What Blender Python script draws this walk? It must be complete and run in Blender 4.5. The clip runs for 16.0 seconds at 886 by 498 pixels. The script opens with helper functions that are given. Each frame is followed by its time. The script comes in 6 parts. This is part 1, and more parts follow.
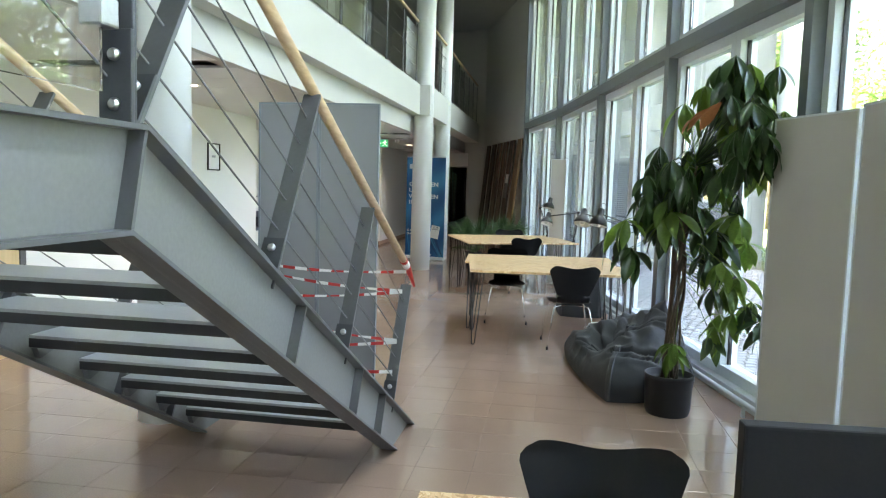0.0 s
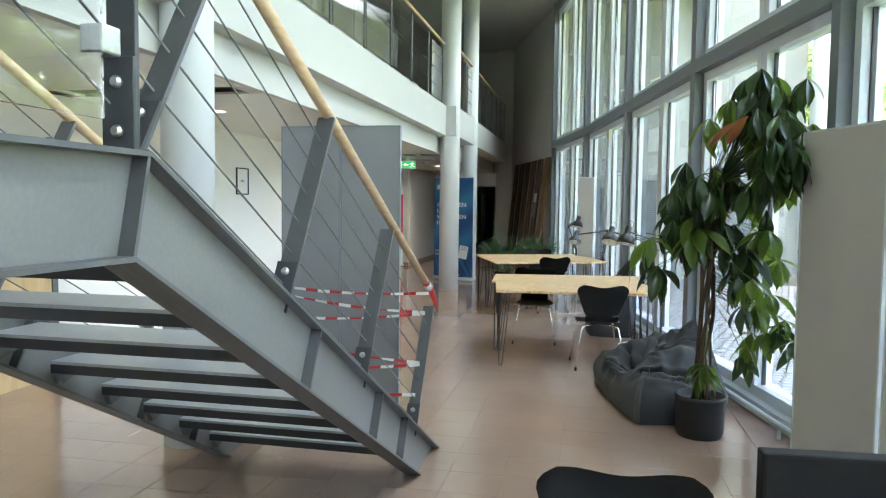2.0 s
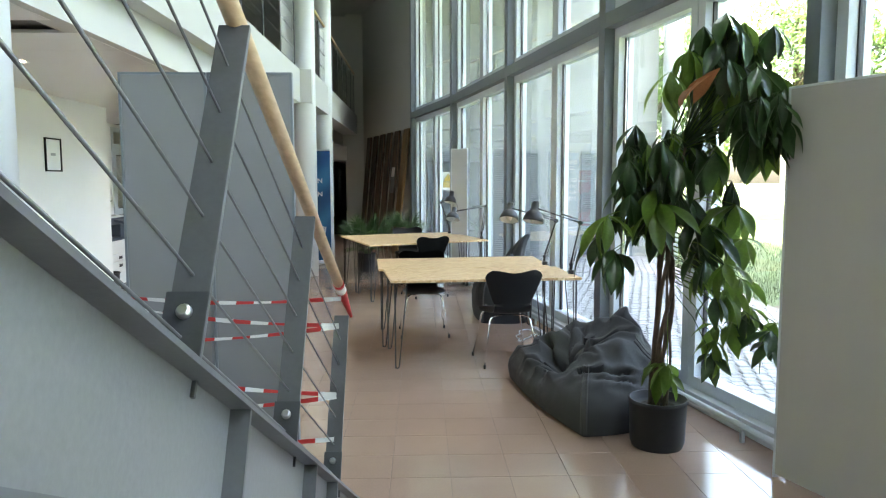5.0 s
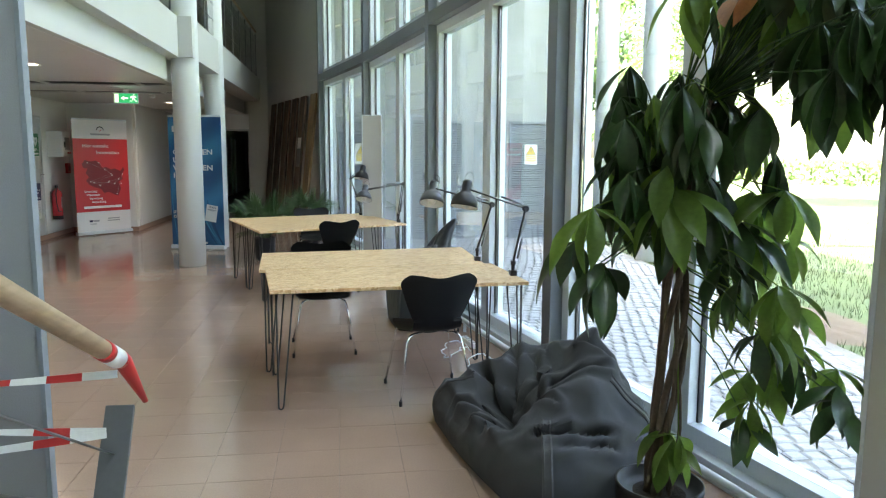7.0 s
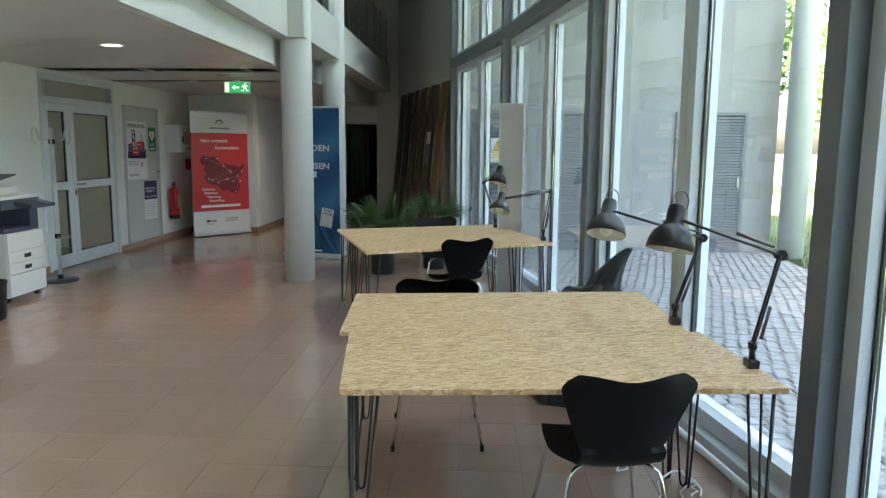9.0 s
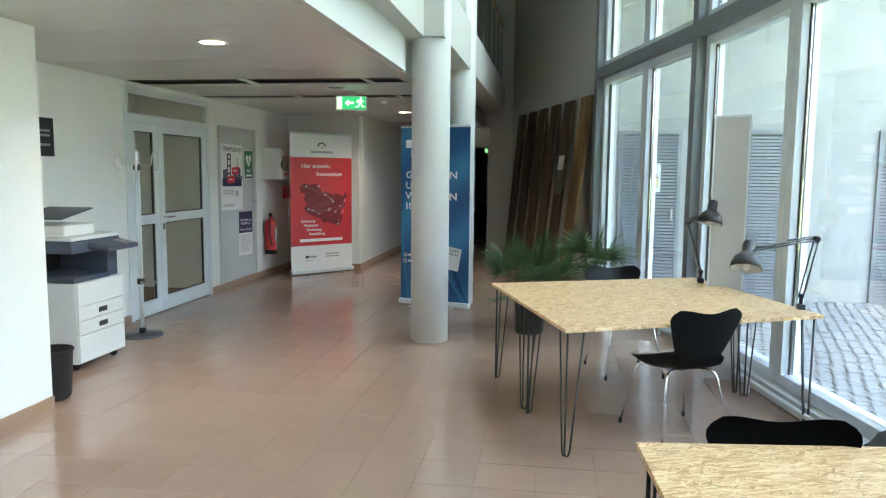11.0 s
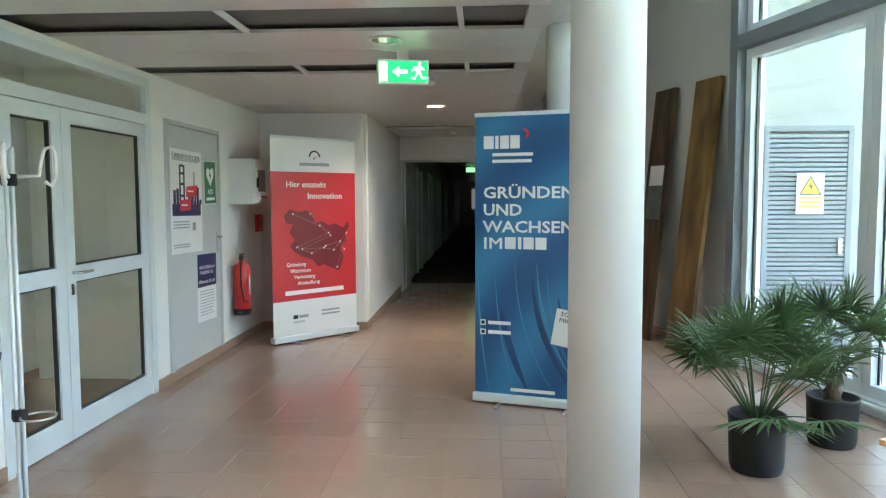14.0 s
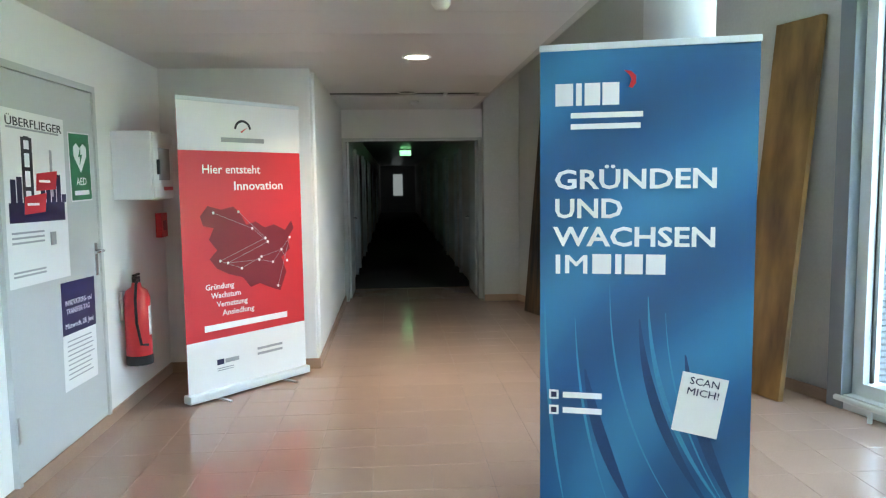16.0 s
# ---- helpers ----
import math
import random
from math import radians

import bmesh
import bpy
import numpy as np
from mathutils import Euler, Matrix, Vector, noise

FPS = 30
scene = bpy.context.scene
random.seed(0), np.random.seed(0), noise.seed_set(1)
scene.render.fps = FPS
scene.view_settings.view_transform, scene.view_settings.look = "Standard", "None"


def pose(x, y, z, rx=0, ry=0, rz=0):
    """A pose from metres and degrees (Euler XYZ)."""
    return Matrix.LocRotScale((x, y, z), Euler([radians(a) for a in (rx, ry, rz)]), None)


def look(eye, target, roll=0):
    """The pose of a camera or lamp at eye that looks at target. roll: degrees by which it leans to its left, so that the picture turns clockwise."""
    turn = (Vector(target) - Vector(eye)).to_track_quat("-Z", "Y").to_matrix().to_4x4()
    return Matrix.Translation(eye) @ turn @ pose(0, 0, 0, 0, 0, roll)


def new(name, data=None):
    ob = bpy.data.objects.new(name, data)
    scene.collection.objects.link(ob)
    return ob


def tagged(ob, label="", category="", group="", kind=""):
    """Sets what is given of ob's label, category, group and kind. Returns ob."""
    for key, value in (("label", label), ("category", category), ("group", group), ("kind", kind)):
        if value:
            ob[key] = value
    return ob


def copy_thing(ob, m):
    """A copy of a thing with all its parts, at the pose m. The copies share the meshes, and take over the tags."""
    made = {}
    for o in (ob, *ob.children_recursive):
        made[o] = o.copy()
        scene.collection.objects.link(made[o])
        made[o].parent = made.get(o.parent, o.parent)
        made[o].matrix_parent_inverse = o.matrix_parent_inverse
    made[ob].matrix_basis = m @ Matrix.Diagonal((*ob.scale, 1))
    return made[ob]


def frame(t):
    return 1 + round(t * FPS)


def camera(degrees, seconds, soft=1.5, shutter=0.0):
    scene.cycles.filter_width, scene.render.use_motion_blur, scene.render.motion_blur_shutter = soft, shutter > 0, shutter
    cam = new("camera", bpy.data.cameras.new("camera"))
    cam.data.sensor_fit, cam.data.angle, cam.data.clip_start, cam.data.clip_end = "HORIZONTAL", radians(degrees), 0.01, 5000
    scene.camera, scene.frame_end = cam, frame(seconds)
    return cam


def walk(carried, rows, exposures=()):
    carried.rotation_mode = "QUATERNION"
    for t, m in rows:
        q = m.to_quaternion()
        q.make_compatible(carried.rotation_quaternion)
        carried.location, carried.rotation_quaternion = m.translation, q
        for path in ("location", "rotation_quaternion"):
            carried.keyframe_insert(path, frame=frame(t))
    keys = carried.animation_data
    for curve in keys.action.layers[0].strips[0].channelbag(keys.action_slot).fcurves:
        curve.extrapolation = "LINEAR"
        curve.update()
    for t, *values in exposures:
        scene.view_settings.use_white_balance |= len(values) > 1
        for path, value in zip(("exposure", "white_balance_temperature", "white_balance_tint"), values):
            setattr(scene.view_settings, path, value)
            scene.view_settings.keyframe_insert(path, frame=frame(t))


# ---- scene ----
cam = camera(63.3, 16.0, soft=1.2)
PATH = [
    (0, (-0.059, -3.209, 1.564), (-0.362, -1.241, 1.385), 1.7),
    (0.5, (-0.006, -3.159, 1.561), (-0.315, -1.19, 1.393), 0.2),
    (1, (-0.008, -3.157, 1.564), (-0.357, -1.194, 1.407), 0.1),
    (1.5, (-0.01, -3.165, 1.566), (-0.391, -1.206, 1.432), 0.7),
    (2, (-0.007, -3.164, 1.567), (-0.398, -1.207, 1.442), 0.7),
    (2.5, (-0.006, -3.165, 1.567), (-0.416, -1.211, 1.445), 0.4),
    (3, (-0.015, -3.151, 1.562), (-0.43, -1.198, 1.44), 0.1),
    (3.5, (-0.118, -3.042, 1.544), (-0.487, -1.083, 1.385), -0.1),
    (4, (-0.305, -2.826, 1.564), (-0.341, -0.834, 1.396), 0.5),
    (4.5, (-0.47, -2.52, 1.562), (-0.46, -0.532, 1.384), 0.2),
    (5.0, (-0.60, -2.12, 1.558), (-0.54, -0.134, 1.368), -0.1),
    (5.5, (-0.625, -1.72, 1.553), (-0.52, 0.264, 1.349), -0.3),
    (6.0, (-0.565, -1.33, 1.547), (-0.41, 0.651, 1.327), -0.5),
    (6.5, (-0.473, -0.94, 1.541), (-0.275, 1.037, 1.306), -0.6),
    (7, (-0.429, -0.551, 1.543), (-0.149, 1.412, 1.281), 0.3),
    (7.5, (-0.315, -0.169, 1.572), (-0.04, 1.794, 1.302), 0.5),
    (8, (-0.284, 0.335, 1.539), (-0.073, 2.302, 1.25), -0.3),
    (8.5, (-0.306, 0.836, 1.532), (-0.106, 2.804, 1.236), 0.4),
    (9, (-0.382, 1.298, 1.584), (-0.471, 3.276, 1.303), 0.5),
    (9.5, (-0.523, 1.863, 1.552), (-0.683, 3.834, 1.255), 1.0),
    (10, (-0.762, 2.215, 1.597), (-1.087, 4.17, 1.33), 0.9),
    (12.5, (-2.262, 4.632, 1.573), (-2.484, 6.613, 1.4), -0.6),
    (13, (-2.538, 5.132, 1.545), (-2.726, 7.117, 1.391), -0.7),
    (13.5, (-2.79, 5.648, 1.538), (-2.892, 7.64, 1.393), -0.5),
    (14, (-3.058, 6.188, 1.525), (-3.172, 8.18, 1.38), -0.2),
    (14.5, (-3.284, 6.712, 1.547), (-3.302, 8.706, 1.402), -0.3),
    (15, (-3.453, 7.286, 1.563), (-3.479, 9.282, 1.428), -0.5),
    (15.5, (-3.673, 7.793, 1.559), (-3.638, 9.787, 1.403), -0.6),
    (16, (-3.765, 8.358, 1.553), (-3.629, 10.344, 1.366), -0.7),
]
walk(cam, [(t, look(eye, target, roll)) for t, eye, target, roll in PATH],
     exposures=[(0.0, 5.12, 7750, 15), (4.0, 5.12, 7750, 15), (7.0, 5.0, 7650, 13), (9.0, 4.58, 7550, 12), (10.0, 4.92, 7450, 12), (12.5, 5.70, 7500, 10), (14.5, 5.92, 7250, 9), (15.0, 5.98, 7200, 9), (16.0, 6.42, 6850, 7)])

# ---------------------------------------------------------------- world, sun
world = bpy.data.worlds.new("sky")
scene.world = world
world.use_nodes = True
_wn = world.node_tree.nodes
_sky = _wn.new("ShaderNodeTexSky")
_sky.sky_type = "NISHITA"
_sky.sun_disc = False
_sky.sun_elevation = radians(60)
_sky.sun_rotation = radians(-75)
_sky.air_density, _sky.dust_density = 1.0, 5.0
_wn["Background"].inputs["Strength"].default_value = 0.15
world.node_tree.links.new(_sky.outputs[0], _wn["Background"].inputs["Color"])

sun = new("sun", bpy.data.lights.new("sun", "SUN"))
sun.data.energy, sun.data.angle, sun.data.color = 4.0, radians(0.6), (1.0, 0.95, 0.87)
sun.matrix_world = look((-15, 4.2, 27), (0, 0, 0))


# ---------------------------------------------------------------- materials
def _nodes(name):
    m = bpy.data.materials.new(name)
    m.use_nodes = True
    nt = m.node_tree
    return m, nt, nt.nodes["Principled BSDF"]


def mat(name, col, rough=0.5, metal=0.0, vary=0.12, scale=6.0, fine=90.0, bump=0.05, spec=0.5, coat=0.0, rand=0.0, stretch=(1, 1, 1)):
    """Painted, plastic, metal or cloth surface with coarse and fine variation."""
    m, nt, b = _nodes(name)
    n, ln = nt.nodes, nt.links
    tc = n.new("ShaderNodeTexCoord")
    mp = n.new("ShaderNodeMapping")
    mp.inputs["Scale"].default_value = stretch
    ln.new(tc.outputs["Object"], mp.inputs[0])
    big, small = n.new("ShaderNodeTexNoise"), n.new("ShaderNodeTexNoise")
    big.inputs["Scale"].default_value, big.inputs["Detail"].default_value = scale, 5
    small.inputs["Scale"].default_value, small.inputs["Detail"].default_value = fine, 3
    ln.new(mp.outputs[0], big.inputs["Vector"]), ln.new(mp.outputs[0], small.inputs["Vector"])
    add = n.new("ShaderNodeMath")
    add.operation = "ADD"
    ln.new(big.outputs[0], add.inputs[0]), ln.new(small.outputs[0], add.inputs[1])
    rng = n.new("ShaderNodeMapRange")
    rng.inputs[1].default_value, rng.inputs[2].default_value = 0.6, 1.4
    rng.inputs[3].default_value, rng.inputs[4].default_value = 1 - vary, 1 + vary
    ln.new(add.outputs[0], rng.inputs[0])
    val = rng.outputs[0]
    if rand:
        oi, r2, mul = n.new("ShaderNodeObjectInfo"), n.new("ShaderNodeMapRange"), n.new("ShaderNodeMath")
        r2.inputs[3].default_value, r2.inputs[4].default_value = 1 - rand, 1 + rand
        ln.new(oi.outputs["Random"], r2.inputs[0])
        mul.operation = "MULTIPLY"
        ln.new(val, mul.inputs[0]), ln.new(r2.outputs[0], mul.inputs[1])
        val = mul.outputs[0]
    hsv = n.new("ShaderNodeHueSaturation")
    hsv.inputs["Color"].default_value = (*col, 1)
    ln.new(val, hsv.inputs["Value"])
    ln.new(hsv.outputs[0], b.inputs["Base Color"])
    rr = n.new("ShaderNodeMapRange")
    rr.inputs[3].default_value, rr.inputs[4].default_value = max(rough - 0.07, 0.02), min(rough + 0.07, 1)
    ln.new(big.outputs[0], rr.inputs[0]), ln.new(rr.outputs[0], b.inputs["Roughness"])
    b.inputs["Metallic"].default_value = metal
    b.inputs["Specular IOR Level"].default_value = spec
    b.inputs["Coat Weight"].default_value = coat
    if bump:
        bp = n.new("ShaderNodeBump")
        bp.inputs["Strength"].default_value, bp.inputs["Distance"].default_value = bump, 0.01
        ln.new(add.outputs[0], bp.inputs["Height"]), ln.new(bp.outputs[0], b.inputs["Normal"])
    return m


def mat_glass(name, tint=(0.90, 0.975, 0.965), rough=0.0):
    m, nt, b = _nodes(name)
    b.inputs["Base Color"].default_value = (*tint, 1)
    b.inputs["Roughness"].default_value = rough
    b.inputs["Transmission Weight"].default_value = 1.0
    b.inputs["IOR"].default_value = 1.45
    return m


def mat_glow(name, col, power):
    m, nt, b = _nodes(name)
    b.inputs["Base Color"].default_value = (*col, 1)
    b.inputs["Emission Color"].default_value = (*col, 1)
    b.inputs["Emission Strength"].default_value = power
    return m


def mat_osb():
    """Pressed strand board: pale chips of several lengths lying across one another."""
    m, nt, b = _nodes("osb")
    n, ln = nt.nodes, nt.links
    tc = n.new("ShaderNodeTexCoord")
    col = None
    for k, (ang, sc) in enumerate(((0.06, (15, 75, 50)), (-0.60, (17, 85, 50)), (0.55, (18, 90, 50)), (1.05, (20, 100, 50)), (-0.25, (16, 80, 50)), (0.28, (15, 100, 50)))):
        mp = n.new("ShaderNodeMapping")
        mp.vector_type = "TEXTURE"
        mp.inputs["Rotation"].default_value = (0, 0, ang)
        mp.inputs["Location"].default_value = (3.7 * k, 1.9 * k, 0)
        mp.inputs["Scale"].default_value = (1 / sc[0], 1 / sc[1], 1 / sc[2])
        ln.new(tc.outputs["Object"], mp.inputs[0])
        v = n.new("ShaderNodeTexVoronoi")
        v.inputs["Scale"].default_value = 1.0
        ln.new(mp.outputs[0], v.inputs["Vector"])
        if col is None:
            col = v.outputs["Color"]
            continue
        # a chip of this layer lies on top where its own random value says so
        sep, cut, mix = n.new("ShaderNodeSeparateColor"), n.new("ShaderNodeMath"), n.new("ShaderNodeMix")
        ln.new(v.outputs["Color"], sep.inputs[0])
        cut.operation = "GREATER_THAN"
        cut.inputs[1].default_value = 0.58
        ln.new(sep.outputs[2], cut.inputs[0])
        mix.data_type = "RGBA"
        ln.new(cut.outputs[0], mix.inputs[0]), ln.new(col, mix.inputs[6]), ln.new(v.outputs["Color"], mix.inputs[7])
        col = mix.outputs[2]
    one = n.new("ShaderNodeSeparateColor")
    ln.new(col, one.inputs[0])
    grain = n.new("ShaderNodeTexNoise")
    gm = n.new("ShaderNodeMapping")
    gm.inputs["Scale"].default_value = (14, 120, 50)
    ln.new(tc.outputs["Object"], gm.inputs[0]), ln.new(gm.outputs[0], grain.inputs["Vector"])
    mx = n.new("ShaderNodeMath")
    mx.operation, mx.inputs[1].default_value = "MULTIPLY_ADD", 0.45
    half = n.new("ShaderNodeMath")
    half.operation, half.inputs[1].default_value = "MULTIPLY", 0.55
    ln.new(one.outputs[0], half.inputs[0])
    ln.new(grain.outputs[0], mx.inputs[0]), ln.new(half.outputs[0], mx.inputs[2])
    cr = n.new("ShaderNodeValToRGB")
    cr.color_ramp.elements[0].position, cr.color_ramp.elements[0].color = 0.14, (0.42, 0.215, 0.09, 1)
    cr.color_ramp.elements[1].position, cr.color_ramp.elements[1].color = 0.80, (0.88, 0.67, 0.42, 1)
    e = cr.color_ramp.elements.new(0.42)
    e.color = (0.70, 0.42, 0.205, 1)
    ln.new(mx.outputs[0], cr.inputs[0]), ln.new(cr.outputs[0], b.inputs["Base Color"])
    b.inputs["Roughness"].default_value = 0.45
    bp = n.new("ShaderNodeBump")
    bp.inputs["Strength"].default_value, bp.inputs["Distance"].default_value = 0.25, 0.002
    ln.new(one.outputs[0], bp.inputs["Height"]), ln.new(bp.outputs[0], b.inputs["Normal"])
    return m


def see_through(m, amount):
    """Lets some light pass through a leaf."""
    n, ln = m.node_tree.nodes, m.node_tree.links
    b, out = n["Principled BSDF"], n["Material Output"]
    tr, mix = n.new("ShaderNodeBsdfTranslucent"), n.new("ShaderNodeMixShader")
    src = b.inputs["Base Color"].links[0].from_socket
    br = n.new("ShaderNodeHueSaturation")
    br.inputs["Hue"].default_value, br.inputs["Value"].default_value = 0.48, 1.7
    ln.new(src, br.inputs["Color"]), ln.new(br.outputs[0], tr.inputs["Color"])
    mix.inputs[0].default_value = amount
    ln.new(b.outputs[0], mix.inputs[1]), ln.new(tr.outputs[0], mix.inputs[2]), ln.new(mix.outputs[0], out.inputs["Surface"])


def mat_wood(name, dark, light, rough=0.45, along=(2, 30, 30), bump=0.15, rand=0.0):
    m, nt, b = _nodes(name)
    n, ln = nt.nodes, nt.links
    tc, mp, tx, cr = n.new("ShaderNodeTexCoord"), n.new("ShaderNodeMapping"), n.new("ShaderNodeTexNoise"), n.new("ShaderNodeValToRGB")
    mp.inputs["Scale"].default_value = along
    tx.inputs["Scale"].default_value, tx.inputs["Detail"].default_value = 1.0, 8
    ln.new(tc.outputs["Object"], mp.inputs[0]), ln.new(mp.outputs[0], tx.inputs["Vector"])
    cr.color_ramp.elements[0].position, cr.color_ramp.elements[0].color = 0.32, (*dark, 1)
    cr.color_ramp.elements[1].position, cr.color_ramp.elements[1].color = 0.68, (*light, 1)
    ln.new(tx.outputs[0], cr.inputs[0])
    out = cr.outputs[0]
    if rand:
        oi, r2, hs = n.new("ShaderNodeObjectInfo"), n.new("ShaderNodeMapRange"), n.new("ShaderNodeHueSaturation")
        r2.inputs[3].default_value, r2.inputs[4].default_value = 1 - rand, 1 + rand
        ln.new(oi.outputs["Random"], r2.inputs[0]), ln.new(r2.outputs[0], hs.inputs["Value"])
        ln.new(out, hs.inputs["Color"])
        out = hs.outputs[0]
    ln.new(out, b.inputs["Base Color"])
    b.inputs["Roughness"].default_value = rough
    bp = n.new("ShaderNodeBump")
    bp.inputs["Strength"].default_value, bp.inputs["Distance"].default_value = bump, 0.004
    ln.new(tx.outputs[0], bp.inputs["Height"]), ln.new(bp.outputs[0], b.inputs["Normal"])
    return m


M_TILE = mat("terracotta_tile", (0.385, 0.262, 0.203), 0.13, vary=0.18, scale=1.3, fine=140, bump=0.010, rand=0.03, spec=1.0)
M_GROUT = mat("grout", (0.27, 0.19, 0.145), 0.8, vary=0.2)
M_WALL = mat("white_wall_paint", (0.80, 0.80, 0.785), 0.75, vary=0.03, scale=1.2, fine=160, bump=0.04)
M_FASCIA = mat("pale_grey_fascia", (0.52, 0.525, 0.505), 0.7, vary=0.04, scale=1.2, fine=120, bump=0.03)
M_CEIL = mat("ceiling_panel", (0.62, 0.61, 0.59), 0.32, vary=0.03, scale=1.5, fine=60, bump=0.01)
M_HIGHCEIL = mat("high_ceiling", (0.42, 0.42, 0.41), 0.7, vary=0.05)
M_GREYWALL = mat("grey_concrete_wall", (0.50, 0.49, 0.475), 0.8, vary=0.07, scale=0.8, fine=50, bump=0.06)
M_SLOT = mat("dark_slot", (0.03, 0.03, 0.03), 0.5)
M_VOID = mat("void_shade_grey", (0.16, 0.16, 0.16), 0.7)
M_WEB = mat("web_lit_steel", (0.165, 0.168, 0.165), 0.42, vary=0.10, scale=5, fine=70, bump=0.04)
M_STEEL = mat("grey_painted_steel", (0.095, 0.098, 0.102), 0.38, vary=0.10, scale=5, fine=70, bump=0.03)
# tread tops lighter than the other steel, sky reflection put into the colour
M_TREAD = mat("lit_tread_plate", (0.38, 0.40, 0.42), 0.33, vary=0.12, scale=4, fine=80, bump=0.03)
M_DSTEEL = mat("dark_painted_steel", (0.05, 0.053, 0.058), 0.4, vary=0.1, scale=5)
M_MULL = mat("grey_mullion", (0.20, 0.225, 0.25), 0.4, vary=0.06, scale=3)
M_ALU = mat("pale_aluminium", (0.66, 0.71, 0.74), 0.35, vary=0.05, scale=3, bump=0.01)
M_CHROME = mat("chrome", (0.75, 0.75, 0.76), 0.12, metal=1.0, vary=0.03, bump=0.0)
M_BOLT = mat("steel_bolt", (0.55, 0.55, 0.56), 0.3, metal=1.0, vary=0.08)
M_CABLE = mat("steel_cable", (0.16, 0.16, 0.165), 0.4, metal=0.6, vary=0.1)
M_COLUMN = mat("column_paint", (0.66, 0.68, 0.68), 0.5, vary=0.03, scale=2, fine=120, bump=0.02)
M_RAIL = mat_wood("beech_handrail", (0.52, 0.35, 0.20), (0.68, 0.49, 0.31), 0.4, along=(60, 4, 60), bump=0.06)
M_OSB = mat_osb()
M_BLACK = mat("black_lacquer", (0.009, 0.009, 0.010), 0.45, vary=0.15, scale=10, bump=0.01, spec=0.25)
M_BLACKSTEEL = mat("black_steel", (0.02, 0.02, 0.022), 0.4, vary=0.15)
M_PLASTIC = mat("black_plastic", (0.018, 0.019, 0.021), 0.5, vary=0.12, scale=8, fine=200, bump=0.03, spec=0.3)
M_BAG = mat("charcoal_canvas", (0.045, 0.049, 0.054), 0.82, vary=0.22, scale=4, fine=320, bump=0.25)
M_SKIRT = mat("terracotta_skirting", (0.36, 0.23, 0.16), 0.4, vary=0.12, scale=5)
M_GLASS = mat_glass("window_glass", (0.66, 0.725, 0.715))
M_CLEAR = mat_glass("clear_glass", (0.97, 0.99, 0.98))
M_FROST = mat("frosted_pane", (0.38, 0.38, 0.375), 0.16, vary=0.04, scale=1, bump=0.0)
M_FELT = mat("grey_felt_panel", (0.255, 0.26, 0.27), 0.9, vary=0.06, scale=3, fine=260, bump=0.12)
M_LINEN = mat("pale_grey_panel", (0.53, 0.515, 0.495), 0.9, vary=0.06, scale=3, fine=260, bump=0.12)
M_GREYDOOR = mat("grey_door_paint", (0.52, 0.54, 0.54), 0.45, vary=0.03, scale=2)
M_WHITE = mat("white_plastic", (0.72, 0.73, 0.72), 0.4, vary=0.03, scale=4)
M_PAPER = mat("white_paper", (0.80, 0.80, 0.80), 0.6, vary=0.02, scale=4, bump=0.0)
M_RED = mat("red_paint", (0.52, 0.02, 0.025), 0.32, vary=0.08, scale=5)
M_BOARD = mat_wood("weathered_board", (0.022, 0.014, 0.009), (0.115, 0.062, 0.03), 0.6, along=(14, 14, 1.6), bump=0.4, rand=0.35)
# nearest board's copy, lightened so the window light is in its colour
M_BOARD_LIT = mat_wood("window_lit_board", (0.085, 0.045, 0.016), (0.32, 0.18, 0.06), 0.5, along=(5, 5, 1.2), bump=0.25)
M_TAN = mat_wood("beech_veneer", (0.55, 0.38, 0.2), (0.68, 0.49, 0.28), 0.45, along=(14, 14, 2), bump=0.05)
M_RENDER = mat("rough_render", (0.36, 0.36, 0.345), 0.9, vary=0.16, scale=3, fine=45, bump=0.5)
M_LOUVRE = mat("grey_louvre", (0.19, 0.205, 0.22), 0.45, vary=0.08, scale=4)
M_COBBLE = mat("granite_cobble", (0.25, 0.25, 0.245), 0.75, vary=0.25, scale=9, fine=60, bump=0.3, rand=0.2)
M_EARTH = mat("earth", (0.12, 0.085, 0.055), 0.95, vary=0.3, scale=8, fine=60, bump=0.5)
M_GRASS = mat("lawn", (0.072, 0.108, 0.036), 0.9, vary=0.4, scale=1.2, fine=40, bump=0.6)
M_LEAF = mat("leaf_green", (0.030, 0.072, 0.020), 0.30, vary=0.35, scale=5, fine=40, bump=0.08, rand=0.25)
# lighter green for young leaves, also puts window light into some others
M_LEAF2 = mat("young_and_lit_leaf", (0.10, 0.19, 0.035), 0.35, vary=0.25, scale=5, fine=40, bump=0.08)
M_DEADLEAF = mat("orange_leaf", (0.25, 0.11, 0.035), 0.5, vary=0.3, scale=9)
M_PALM = mat("palm_green", (0.055, 0.115, 0.045), 0.4, vary=0.3, scale=6, bump=0.03)
M_BARK = mat("bark", (0.10, 0.072, 0.048), 0.85, vary=0.35, scale=9, fine=50, bump=0.6)
M_SOIL = mat("potting_soil", (0.03, 0.022, 0.016), 0.95, vary=0.4, scale=25, bump=0.8)
M_TREELEAF = mat("tree_leaf", (0.075, 0.145, 0.035), 0.6, vary=0.4, scale=2, bump=0.0)

for _m, _a in ((M_LEAF, 0.22), (M_LEAF2, 0.5), (M_DEADLEAF, 0.4), (M_PALM, 0.3), (M_TREELEAF, 0.4)):
    see_through(_m, _a)


